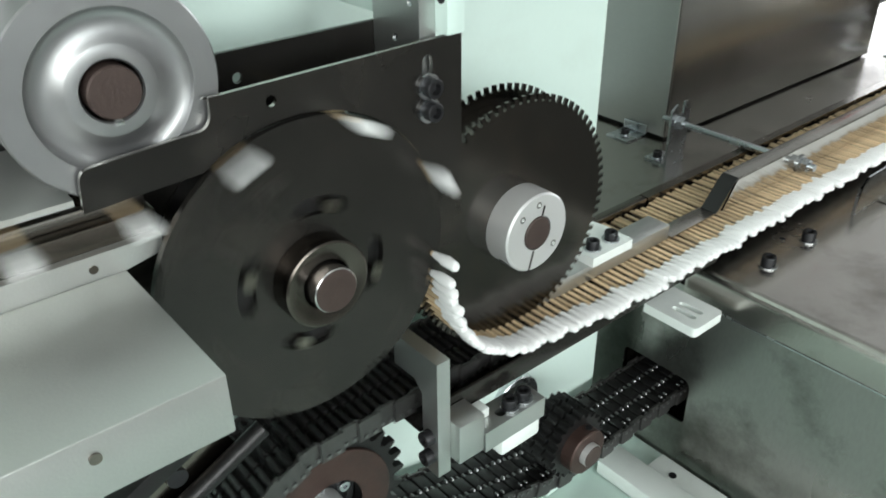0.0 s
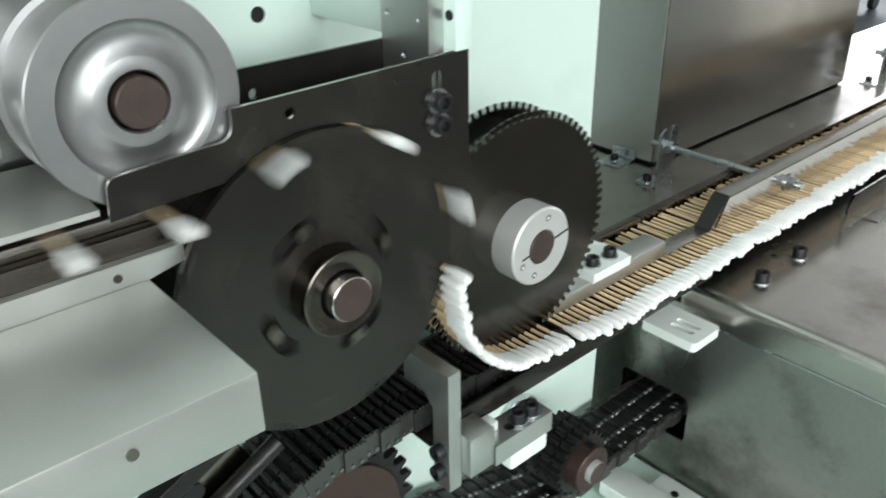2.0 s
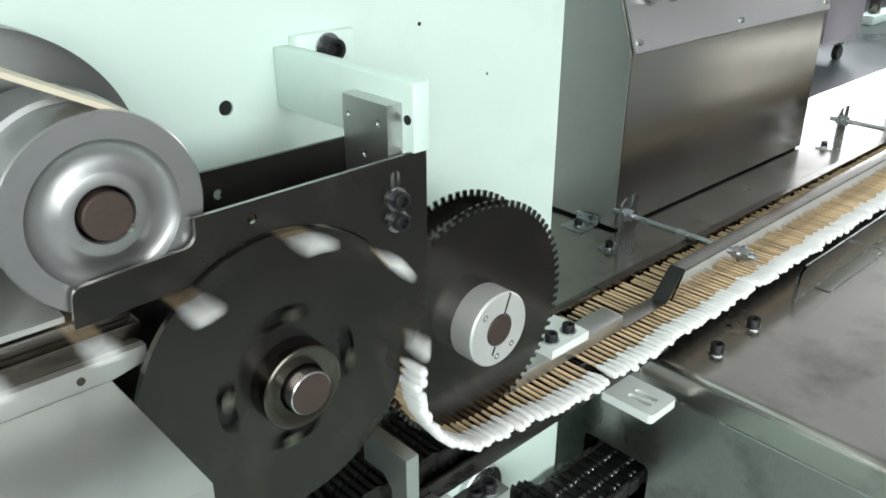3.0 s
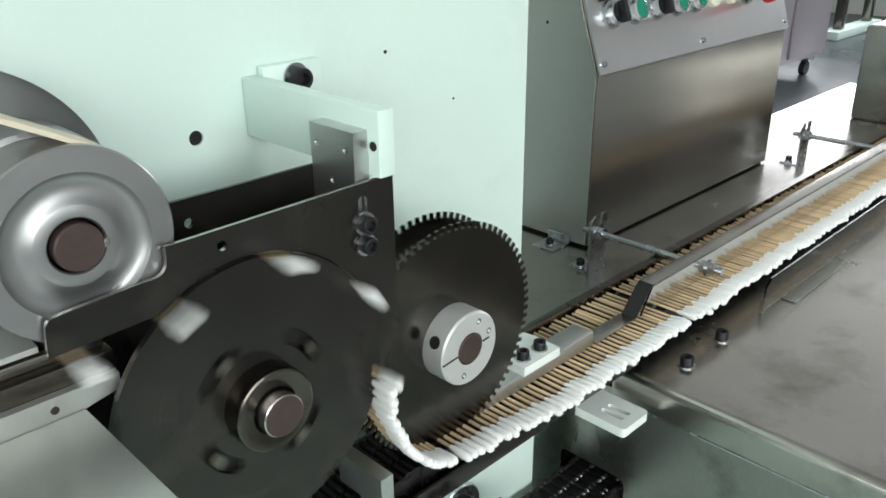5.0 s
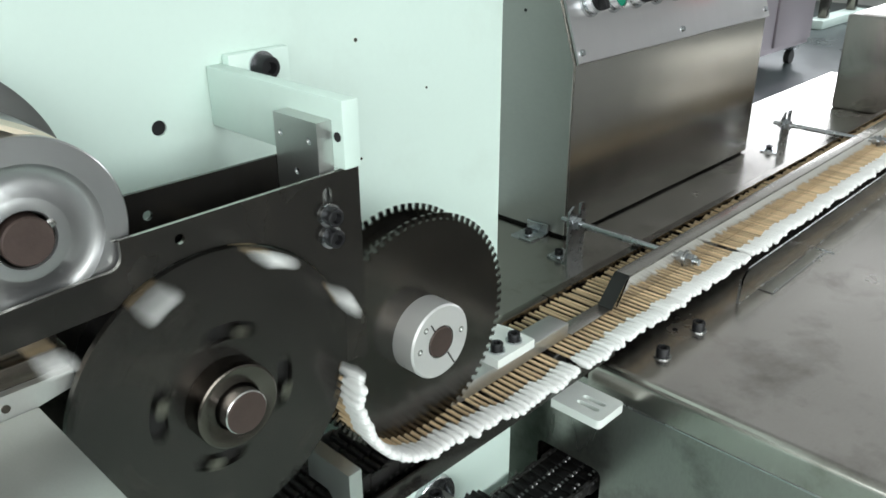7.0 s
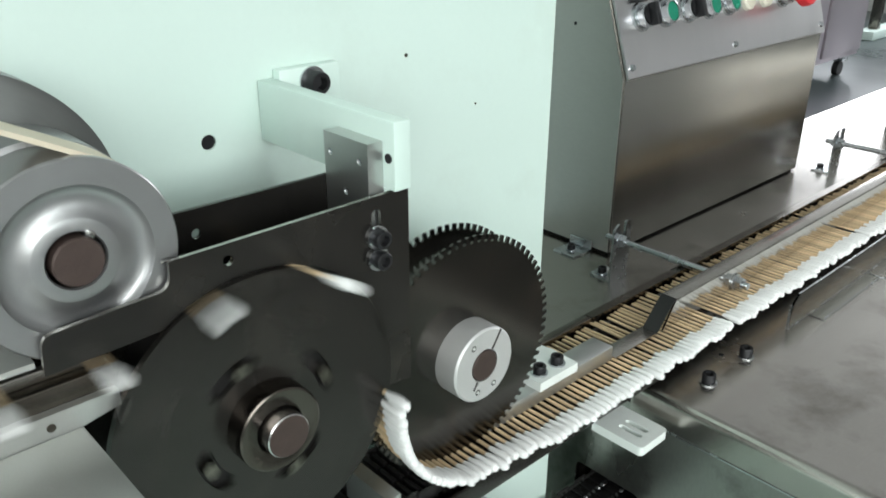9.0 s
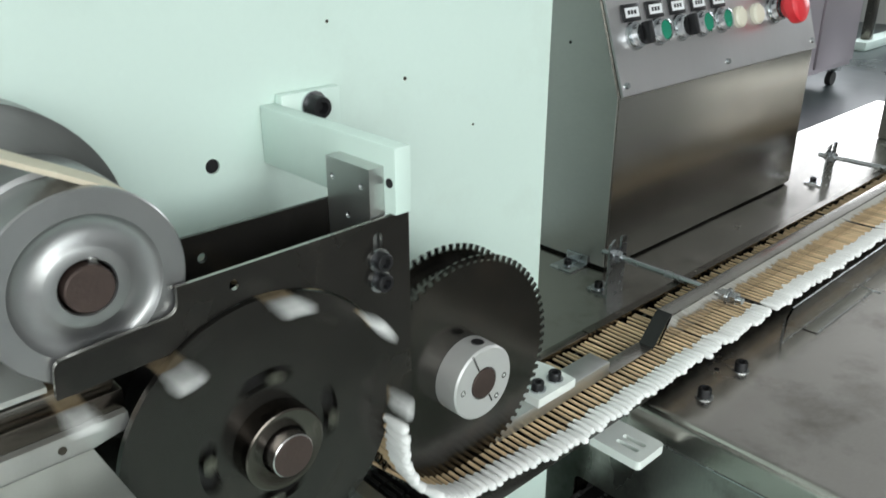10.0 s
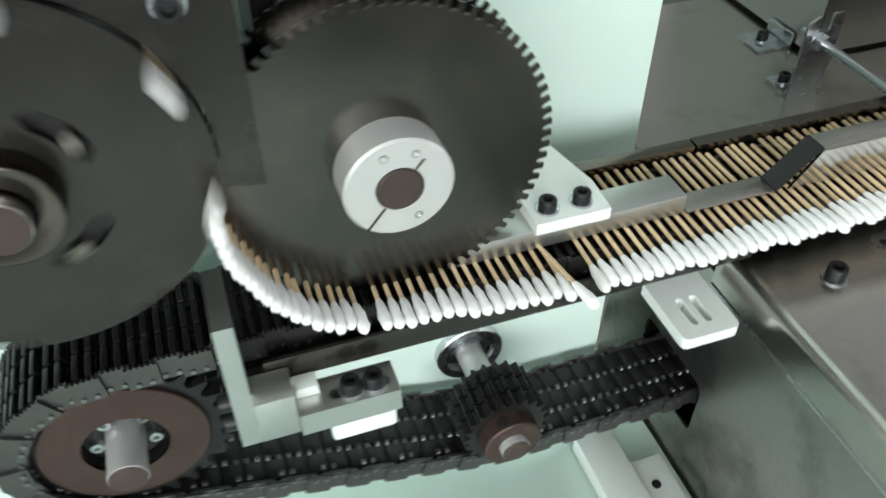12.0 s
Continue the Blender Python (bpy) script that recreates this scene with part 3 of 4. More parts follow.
def flat_belt():
    """The cream belt that runs over the pulley and away to the upper left."""
    pts = []
    for i in range(15):
        a = math.radians(-60 + 122 * i / 14)
        pts.append((RX + (RR - 0.0012) * math.cos(a), RZ + (RR - 0.0012) * math.sin(a)))
    last = Vector((pts[-1][0], pts[-1][1]))
    d = Vector((-1.0, 0.53)).normalized()
    for k in range(1, 9):
        q = last + d * 0.055 * k
        pts.append((q.x, q.y))
    bm = B()
    rows = []
    for i, (x, z) in enumerate(pts):
        a = Vector(pts[max(0, i - 1)])
        b = Vector(pts[min(len(pts) - 1, i + 1)])
        n = Vector(((b - a).y, -(b - a).x)).normalized() * 0.0009
        rows.append([bm.verts.new((x + s * n.x, y, z + s * n.y)) for s, y in ((1, 0.2953), (1, 0.3190), (-1, 0.3190), (-1, 0.2953))])
    for a, b in zip(rows, rows[1:]):
        for i in range(4):
            bm.faces.new((a[i], a[(i + 1) % 4], b[(i + 1) % 4], b[i]))
    bm.faces.new(rows[0])
    bm.faces.new(rows[-1])
    single("flat_belt", bm, M_CREAM, "cream flat drive belt running over the aluminium pulley", "drive belt")


flat_belt()

# ---- guard plates, spacer and arm ----


def guard(y0, y1, x0, name, label):
    arc = []
    for i in range(25):
        a = math.radians(124 - 136 * i / 24)
        arc.append((W1X + 0.0678 * math.cos(a), W1Z + 0.0678 * math.sin(a)))
    right = fillet([(0.2835, 1.0262), (0.2835, 1.1262)], [0, 0])
    left = fillet([(0.1705, 1.1262), (0.1700, 1.1135), (0.1585, 1.1135), (0.124, 1.1115), (0.1225, 1.0965)], [0.003, 0.006, 0.004, 0.004, 0.001])
    outer = arc + right + left
    bm = B()
    holes = [circle(0.1935, 1.118, 0.0022, 16), slot(0.2650, 1.1115, 0.0001, 0.006, 0.0026)]
    plate(bm, outer, holes, y0, y1)
    bm.normal_update()
    for f in bm.faces:
        f.material_index = int(abs(f.normal.y) < 0.5)
    ob = single(name, bm, M_BLACK, label, "guard plate")
    ob.data.materials.append(M_STEEL_X)
    return ob


guard(0.2872, 0.2892, 0, "guard_plate", "black steel guard plate with a notched end")
bm = B()
plate(bm, [(0.17, 1.105), (0.285, 1.105), (0.285, 1.1275), (0.17, 1.1275)], [circle(0.1985, 1.1165, 0.0022, 14)], 0.3225, 0.3245)
single("rear_guard_plate", bm, M_BLACK, "black steel guard plate behind the spacer block", "guard plate")
for z in (1.1070, 1.0968):
    socket_screw(0.2650, 0.2870, z, "y", -1, 0.0042, 0.0045, True)


def spacer_block():
    s = thing("spacer_block", 0.268, 0.306, 1.085, "milled aluminium spacer block with drilled holes", "block")
    holes = ((0.2965, 1.1395), (0.3175, 1.1395), (0.3070, 1.1235))
    bm = B()
    plate(bm, [(0.2905, 1.085), (0.3222, 1.085), (0.3222, 1.1485), (0.2905, 1.1485)], [circle(y, z, 0.0017, 14) for y, z in holes], 0.2640, 0.2722, "yz")
    part("block_body", bm, M_ALU, s)
    # bright cones fill the holes, for the reflection in their countersinks
    for y, z in holes:
        bm = B()
        bmesh.ops.create_cone(bm, cap_ends=True, segments=16, radius1=0.00168, radius2=0.0004, depth=0.0024, matrix=Matrix.Translation((0.2658, y, z)) @ AXES["x"])
        part("drilled_hole", bm, M_ZINC, s, "bright cone for the glint in a drilled hole")


spacer_block()


def arm():
    a = thing("support_arm", 0.29, 0.38, 1.126, "white painted support arm bolted to the machine panel", "bracket")
    bm = B()
    box(bm, 0.2725, 0.2818, 0.2830, PANEL_Y - 0.0005, 1.1270, 1.1580, 0.0008)
    part("arm_bar", bm, M_PAINT, a)
    bm = B()
    box(bm, 0.2820, 0.3195, 0.3850, PANEL_Y - 0.0005, 1.1280, 1.1625, 0.0008)
    part("flange", bm, M_PAINT, a)


arm()
socket_screw(0.3015, 0.3848, 1.1545, "y", -1, 0.0060, 0.0075, True)
bm = B()
cyl(bm, 0.2724, 0.2868, 1.1415, 0.0022, 0.0008, "x", 16)
single("arm_plug", bm, M_BOLT, "small black plug in the arm's side", "plug")


def bearing_block():
    b = thing("bearing_block", 0.308, 0.365, 1.035, "dark steel bearing block with a black bolt, on the panel", "block")
    bm = B()
    plate(bm, fillet([(0.292, 1.035), (0.3240, 1.035), (0.3240, 1.0780), (0.292, 1.0810)], [0, 0, 0.007, 0], 6), [], 0.3360, PANEL_Y - 0.0005)
    part("block_body", bm, M_BLACK, b)
    bm = B()
    cyl(bm, 0.3050, 0.3335, 1.0660, 0.0055, 0.0048, "y", 24)
    part("bolt_head", bm, M_BOLT, b, "black bolt head")


bearing_block()

# ---- feed table and chute ----


def feed_side():
    bm = B()
    box(bm, -1.1, 0.1325, 0.2165, 0.2918, 1.0480, 1.0700, 0.0008)
    single("feed_slab", bm, M_SLAB, "thick milled aluminium feed slab with a screw in its front edge", "slab")
    bm = B()
    cyl(bm, 0.0930, 0.2162, 1.0625, 0.0018, 0.001, "y", 20)
    single("slab_screw", bm, M_COLLAR, "small dark set screw in the slab's edge", "screw")
    ch = thing("swab_chute", -0.4, 0.31, 1.05, "aluminium and worn steel chute that feeds swabs to the wheel", "chute")
    bm = B()
    plate(bm, [(-1.1, 1.0500), (0.1300, 1.0500), (0.1300, 1.0690), (0.1470, 1.0725), (0.1470, 1.0790), (-1.1, 1.0790)], [], 0.2921, 0.2960)
    rail = part("side_rail", bm, M_SLAB, ch, "milled aluminium side rail")
    for x in (-0.02, 0.122):
        bm = B()
        cyl(bm, x, 0.2919, 1.0740, 0.0016, 0.0006, "y", 14)
        part("rail_pin", bm, M_COLLAR, rail, "dark dowel pin")
    bm = B()
    box(bm, -1.1, 0.1480, 0.2962, 0.3440, 1.0700, 1.0870, 0.0006)
    part("bed", bm, M_COLLAR, ch, "dark worn steel bed")
    for y, z in ((0.3015, 1.0920), (0.3270, 1.0920)):
        bm = B()
        box(bm, -1.1, 0.1470, y, y + 0.004, 1.0872, z, 0.0006)
        part("runner", bm, M_STEEL, ch, "bright worn runner strip")
    bm = B()
    plate(bm, [(0.2965, 1.0962), (0.346, 1.0962), (0.346, 1.1020), (0.320, 1.1010), (0.2965, 1.0985)], [], -1.1, 0.1225, "yz")
    part("cover_rail", bm, M_SLAB, ch, "sloping aluminium cover rail")
    bm = B()
    box(bm, -0.12, 0.1040, 0.322, 0.348, 1.1140, 1.1340, 0.0015)
    single("pressure_block", bm, M_SLAB, "milled aluminium pressure block over a coil spring", "block")
    bm = B()
    n, turns, r, w = 90, 4.5, 0.0055, 0.0009
    prev = None
    for i in range(n + 1):
        a = 2 * math.pi * turns * i / n
        c = Vector((0.084 + r * math.cos(a), 0.330 + r * math.sin(a), 1.1018 + 0.0118 * i / n))
        e1 = Vector((math.cos(a), math.sin(a), 0))
        ring = [bm.verts.new(c + e1 * w * math.cos(q) + Vector((0, 0, 1)) * w * math.sin(q)) for q in [2 * math.pi * k / 6 for k in range(6)]]
        if prev:
            for k in range(6):
                bm.faces.new((prev[k], prev[(k + 1) % 6], ring[(k + 1) % 6], ring[k]))
        prev = ring
    single("coil_spring", bm, M_BOLT, "black coil spring under the pressure block", "spring")


feed_side()

# ---- bar, guide and brackets over the conveyor ----
BELT = LIFT_Z


def press_bar():
    bm = B()
    box(bm, 0.352, 0.4755, 0.2995, 0.3170, BELT + 0.0016, BELT + 0.0125, 0.0006)
    single("press_bar", bm, M_ALU, "milled aluminium hold-down bar over the swabs", "bar")
    bm = B()
    plate(bm, [(0.396, 0.2965), (0.4325, 0.2965), (0.4335, 0.318), (0.418, PANEL_Y - 0.001), (0.372, PANEL_Y - 0.001), (0.396, 0.318)], [], BELT + 0.0127, BELT + 0.0190, "xy")
    single("bar_bracket", bm, M_PLASTIC, "white triangular bracket plate from the panel to the bar", "bracket")
    for x in (0.4045, 0.4215):
        socket_screw(x, 0.3050, BELT + 0.0192, "z", 1, 0.0042, 0.0048, True)


press_bar()


def guide():
    g = thing("swab_guide", 0.9, 0.30, BELT, "long bent polished steel strip guide above the swabs", "guide")
    y0, y1, th = 0.2970, 0.3120, 0.0015
    low, high = BELT + 0.0030, BELT + 0.0235
    xs = [(0.5250, low), (0.5275, low + 0.002), (0.5430, high - 0.002), (0.5465, high)]
    bm = B()
    rows = []
    for x, z in xs:
        rows.append([bm.verts.new(p) for p in ((x, y0, z), (x, y1 - 0.003, z), (x, y1 - 0.003, z + th), (x, y0, z + th))])
    for a, b in zip(rows, rows[1:]):
        for i in range(4):
            bm.faces.new((a[i], a[(i + 1) % 4], b[(i + 1) % 4], b[i]))
    bm.faces.new(rows[0])
    bm.faces.new(rows[-1])
    part("ramp", bm, M_CHAIN, g, "dark ramp at the guide's start")
    bm = B()
    box(bm, 0.4757, 0.5248, y0, y1 - 0.002, low, low + th, 0.0003)
    part("flat_strip", bm, M_STEEL, g, "flat steel strip lying over the swabs")
    bm = B()
    box(bm, 0.5467, 1.60, y0, y1 - 0.003, high, high + th, 0.0003)
    part("top_flange", bm, M_STEEL, g)
    bm = B()
    plate(bm, [(0.5467, high - 0.0002), (0.5330, BELT + 0.0035), (1.60, BELT + 0.0035), (1.60, high - 0.0002)], [], y0 - 0.0002, y0 + 0.0012, "xz")
    part("side_web", bm, M_POLISH, g, "polished vertical web of the guide")
    for x in (0.634, 1.092):
        bm = B()
        cyl(bm, x, y0 - 0.0010, BELT + 0.0095, 0.0072, 0.0012, "y", 28)
        part("washer", bm, M_ZINC, g)
        bm = B()
        cyl(bm, x, y0 - 0.0045, BELT + 0.0095, 0.0056, 0.0055, "y", 6)
        nut = part("nut", bm, M_ZINC, g, "zinc-plated hexagon nut")
        bm = B()
        cyl(bm, x, y0 - 0.0090, BELT + 0.0095, 0.0029, 0.006, "y", 18)
        part("stud_end", bm, M_ZINC, nut)


guide()


def rod_stand(x):
    """An upright with its face along the conveyor, its foot, rod and nuts."""
    z = BELT + 0.0075
    r = thing("rod_stand", x, 0.412, TOP, "zinc-plated upright bracket holding a threaded rod over the conveyor", "bracket", "guide stands")
    bm = B()
    prof = [(x - 0.0125, TOP), (x + 0.0125, TOP), (x + 0.0125, z + 0.018), (x + 0.0045, z + 0.018), (x + 0.0042, z), (x - 0.0042, z), (x - 0.0045, z + 0.018), (x - 0.0125, z + 0.013)]
    plate(bm, fillet(prof, [0, 0, 0.0015, 0.001, 0.004, 0.004, 0.001, 0.0015], 4), [], 0.4100, 0.4120)
    part("upright", bm, M_ZINC, r, "slotted zinc-plated upright")
    bm = B()
    plate(bm, fillet([(x - 0.0125, 0.4122), (x + 0.0125, 0.4122), (x + 0.0125, 0.434), (x - 0.0125, 0.434)], [0, 0, 0.003, 0.003], 4), [], TOP, TOP + 0.002, "xy")
    part("foot", bm, M_ZINC, r)
    bm = B()
    cyl(bm, x, (0.426 + 0.300) / 2, z, 0.0030, 0.126, "y", 20)
    part("rod", bm, M_ZINC, r, "threaded rod")
    for y in (0.4068, 0.4152):
        bm = B()
        cyl(bm, x, y, z, 0.0060, 0.005, "y", 6)
        part("nut", bm, M_ZINC, r)
        bm = B()
        cyl(bm, x, y + (0.0031 if y < 0.411 else -0.0028), z, 0.0074, 0.0008, "y", 24)
        part("washer", bm, M_ZINC, r)
    socket_screw(x - 0.004, 0.4255, TOP + 0.0021, "z", 1, 0.0040, 0.0048, True)
    return r


for x in (0.639, 1.094):
    rod_stand(x)

for x in (0.546, 0.600):
    socket_screw(x, 0.2625, TOP, "z", 1, 0.0050, 0.0068, True)


def panel_foot():
    f = thing("foot_bracket", 0.657, 0.478, TOP, "small zinc-plated angle bracket screwed to the table", "bracket")
    bm = B()
    box(bm, 0.643, 0.671, 0.465, 0.491, TOP, TOP + 0.002, 0.0005)
    part("foot", bm, M_ZINC, f)
    bm = B()
    box(bm, 0.6685, 0.6708, 0.465, 0.491, TOP + 0.0021, TOP + 0.011, 0.0005)
    part("upright", bm, M_ZINC, f)
    socket_screw(0.655, 0.478, TOP + 0.0022, "z", 1, 0.0040, 0.0045, True)


# ---- clear side guide on the table ----
def clear_guide():
    g = thing("clear_guide", 1.0, 0.262, TOP, "clear acrylic side guide with a wire edge on the table", "guide")
    bm = B()
    plate(bm, [(0.664, TOP + 0.0006), (1.45, TOP + 0.0006), (1.45, TOP + 0.028), (0.676, TOP + 0.028), (0.668, TOP + 0.022)], [], 0.2600, 0.2618)
    part("guide_sheet", bm, M_CLEAR, g).visible_shadow = False
    bm = B()
    box(bm, 0.664, 1.45, 0.2595, 0.2622, TOP, TOP + 0.0005)
    part("bottom_edge", bm, M_ZINC, g, "bright lower edge")
    # thin zinc strips put the glint of the acrylic's edges into colour
    bm = B()
    box(bm, 0.6636, 0.6640, 0.2600, 0.2618, TOP + 0.0006, TOP + 0.0220)
    part("end_edge", bm, M_ZINC, g, "bright strip for the glint of the cut edge")
    bm = B()
    box(bm, 0.676, 1.45, 0.2602, 0.2616, TOP + 0.0281, TOP + 0.0285)
    part("top_edge", bm, M_ZINC, g, "bright strip for the glint of the cut edge")
    bm = B()
    box(bm, 0.700, 0.820, 0.2476, 0.2593, TOP + 0.0002, TOP + 0.0010)
    part("foot_sheet", bm, M_CLEAR, g).visible_shadow = False
    # bright strips again for the light along the foot's edges
    bm = B()
    box(bm, 0.700, 0.820, 0.2468, 0.2475, TOP, TOP + 0.0012)
    part("foot_edge", bm, M_ZINC, g)
    bm = B()
    box(bm, 0.8202, 0.8212, 0.2400, 0.2593, TOP, TOP + 0.0012)
    part("foot_end", bm, M_ZINC, g)


clear_guide()


def slotted_tab():
    bm = B()
    outer = fillet([(0.4650, 0.262), (0.4970, 0.262), (0.4970, 0.3035), (0.4650, 0.3035)], [0.004, 0.004, 0, 0], 5)
    plate(bm, outer, [slot(0.4760, 0.279, 0.0, 0.0072, 0.0021), slot(0.4840, 0.279, 0.0, 0.0072, 0.0021)], 0.8945, 0.9015, "xy")
    single("slotted_tab", bm, M_PLASTIC, "white plastic tab with two slots at the table's edge", "bracket")


slotted_tab()

# ---- control box ----
BY = 0.447


def control_box():
    c = thing("control_box", 0.87, 0.6, TOP, "stainless steel control box with a sloping button panel", "control box")
    x0, x1 = 0.6735, 1.069
    bm = B()
    plate(bm, [(BY, TOP + 0.003), (0.62, TOP + 0.003), (0.62, 1.36), (0.5380, 1.36), (BY, 1.0905)], [], x0, x1, "yz")
    bmesh.ops.bevel(bm, geom=[e for e in bm.edges if len(e.link_faces) == 2 and e.calc_face_angle(0) > 0.3], offset=0.0015, segments=2, affect="EDGES")
    part("case", bm, M_STEEL_X, c)
    # thin sheet added over the side to carry its reflected light
    bm = B()
    plate(bm, [(BY + 0.001, TOP + 0.004), (0.619, TOP + 0.004), (0.619, 1.359), (0.5385, 1.359), (BY + 0.001, 1.0905)], [], x0 - 0.0014, x0 - 0.0002, "yz")
    side = part("side_sheet", bm, M_SIDE_SHEET, c, "matt stainless side sheet, paler for the mint panel's reflection")
    bm = B()
    cyl(bm, x0 - 0.0015, 0.505, 1.1335, 0.0016, 0.0006, "x", 12)
    part("side_hole", bm, M_BOLT, side, "small dark rivet hole")
    bm = B()
    plate(bm, [(BY - 0.0040, 1.0915), (BY - 0.0022, 1.0895), (0.5380, 1.36), (0.5350, 1.3605)], [], x0 + 0.0005, x1 - 0.0005, "yz")
    part("button_panel", bm, M_STEEL_P, c, "bright sloping button panel")
    bm = B()
    box(bm, x0 + 0.004, x1 - 0.004, BY + 0.004, 0.55, TOP, TOP + 0.003)
    part("dark_gasket", bm, M_RUBBER, c, "dark joint under the box")
    tilt = math.atan2(0.5350 - BY + 0.004, 1.3605 - 1.0915)

    def face(x, up):
        return Matrix.Translation((x, BY - 0.004 + up * math.sin(tilt), 1.0915 + up * math.cos(tilt))) @ Matrix.Rotation(-tilt, 4, "X")
    for x in (0.682, 0.862, 1.060):
        bm = B()
        cyl(bm, 0, -0.0012, 0, 0.0034, 0.0024, "y", 16, 0.0026)
        bm.transform(face(x, 0.009))
        part("panel_screw", bm, M_ZINC, c)
    kinds = ["knob", "green", "knob", "green", "green", "lens", "lens", "stop"]
    for k, kind in enumerate(kinds):
        x = 0.7065 + 0.0380 * k
        m = face(x, 0.0515) @ Matrix.Scale(0.88 if kind != "stop" else 1.0, 4)
        if kind != "lens":
            bm = B()
            lathe(bm, 0, 0, [(0.0100, -0.0001), (0.0148, -0.0001), (0.0148, -0.0030), (0.0140, -0.0045), (0.0120, -0.0045), (0.0122, -0.0120), (0.0105, -0.0126), (0.0100, -0.0110)], 36)
            bm.transform(m)
            ring = part("button_bezel", bm, M_ZINC, c, "chrome button bezel")
        bm = B()
        if kind == "knob":
            box(bm, -0.0042, 0.0042, -0.0240, -0.0130, -0.0115, 0.0115, 0.002)
            cyl(bm, 0, -0.0120, 0, 0.0100, 0.006, "y", 28)
            use = M_BOLT
        elif kind == "green":
            lathe(bm, 0, 0, [(0, -0.0118), (0.0092, -0.0118), (0.0099, -0.0112), (0.0099, -0.0060)], 32)
            use = M_GREEN
        elif kind == "lens":
            lathe(bm, 0, 0, [(0, -0.0070), (0.0105, -0.0070), (0.0128, -0.0050), (0.0128, -0.0001)], 32)
            use = M_LENS
        else:
            lathe(bm, 0, 0, [(0, -0.0370), (0.0140, -0.0365), (0.0190, -0.0330), (0.0200, -0.0290), (0.0195, -0.0240), (0.0150, -0.0215), (0.0110, -0.0160)], 40)
            use = M_RED
        bm.transform(m)
        part({"knob": "selector_knob", "green": "green_button", "lens": "indicator_lens", "stop": "emergency_stop"}[kind], bm, use, c, {"knob": "black selector knob", "green": "green push button", "lens": "pale indicator lens", "stop": "red mushroom emergency stop"}[kind])
        if kind in ("knob", "green", "stop") and k != 7 or kind == "stop":
            bm = B()
            box(bm, -0.0150, 0.0150, -0.0030, -0.0001, 0.0150, 0.0330, 0.0008)
            bm.transform(m)
            holder = part("label_holder", bm, M_BOLT, c, "black label holder")
            bm = B()
            box(bm, -0.0120, 0.0120, -0.0036, -0.0031, 0.0190, 0.0290)
            bm.transform(m)
            part("label_card", bm, M_LABEL, holder, "white label card")
            for q in range(3):
                bm = B()
                box(bm, -0.0080 + 0.0055 * q, -0.0045 + 0.0055 * q, -0.0040, -0.0037, 0.0220, 0.0262)
                bm.transform(m)
                part("print_bar", bm, M_BOLT, holder, "dark printed bar")


control_box()
panel_foot()

bm = B()
box(bm, 1.376, 1.63, 0.12, 0.455, TOP, 1.06, 0.004)
single("cover_box", bm, M_STEEL, "low brushed stainless cover box on the table's end", "cover")

# ---- sprocket, idler and their chain ----
SX, SZ, SR = 0.2030, 0.8945, 0.0445
IX, IZ, IR = 0.3850, 0.8320, 0.0222
CY0, CY1 = 0.2905, 0.3400
LINK = 2 * PITCH


def chain_path(far):
    """Places along the closed chain: (x, z, angle), step by step."""
    top = SZ + SR
    low = 0.801
    pts = []
    n = 400

    def line(a, b, n):
        return [(a[0] + (b[0] - a[0]) * i / n, a[1] + (b[1] - a[1]) * i / n) for i in range(n)]
    rr = (top - low) / 2
    tilt = math.atan2((SZ - SR) - low, (IX - 0.01) - SX)
    g = -math.pi / 2 - tilt * 0.9
    leave = (SX + SR * math.cos(g), SZ + SR * math.sin(g))
    pts += line((SX, top), (far, top), 300)
    pts += [(far + rr * math.sin(math.pi * i / 60), top - rr + rr * math.cos(math.pi * i / 60)) for i in range(60)]
    pts += line((far, low), (IX - 0.004, low), 260)
    pts += line((IX - 0.004, low), leave, 60)
    a0, a1 = g, -math.pi - math.pi / 2
    pts += [(SX + SR * math.cos(a0 + (a1 - a0) * i / 60), SZ + SR * math.sin(a0 + (a1 - a0) * i / 60)) for i in range(60)]
    return pts




def chain_length(pts):
    return sum(math.hypot(b[0] - a[0], b[1] - a[1]) for a, b in zip(pts, pts[1:] + pts[:1]))


# the far turn is set so that a whole number of link pairs fits
CHAIN = chain_path(1.46 - (chain_length(chain_path(1.46)) % (2 * LINK)) / 2)
CHAIN_0 = (W2X + HAND_S - SPEED * FIRST - SX) % PITCH
CHAIN_S = [0.0]
for i in range(len(CHAIN)):
    a, b = CHAIN[i], CHAIN[(i + 1) % len(CHAIN)]
    CHAIN_S.append(CHAIN_S[-1] + math.hypot(b[0] - a[0], b[1] - a[1]))
CHAIN_L = CHAIN_S[-1]


def chain_at(s):
    s %= CHAIN_L
    i = int(np.searchsorted(CHAIN_S, s, side="right")) - 1
    i = min(i, len(CHAIN) - 1)
    a, b = CHAIN[i], CHAIN[(i + 1) % len(CHAIN)]
    f = (s - CHAIN_S[i]) / max(1e-9, CHAIN_S[i + 1] - CHAIN_S[i])
    return a[0] + (b[0] - a[0]) * f, a[1] + (b[1] - a[1]) * f


def chain_pose(s):
    a, b = chain_at(s - LINK / 2), chain_at(s + LINK / 2)
    return pose((a[0] + b[0]) / 2, (CY0 + CY1) / 2, (a[1] + b[1]) / 2) @ Matrix.Rotation(-math.atan2(b[1] - a[1], b[0] - a[0]), 4, "Y")


CHAIN_LINKS = []


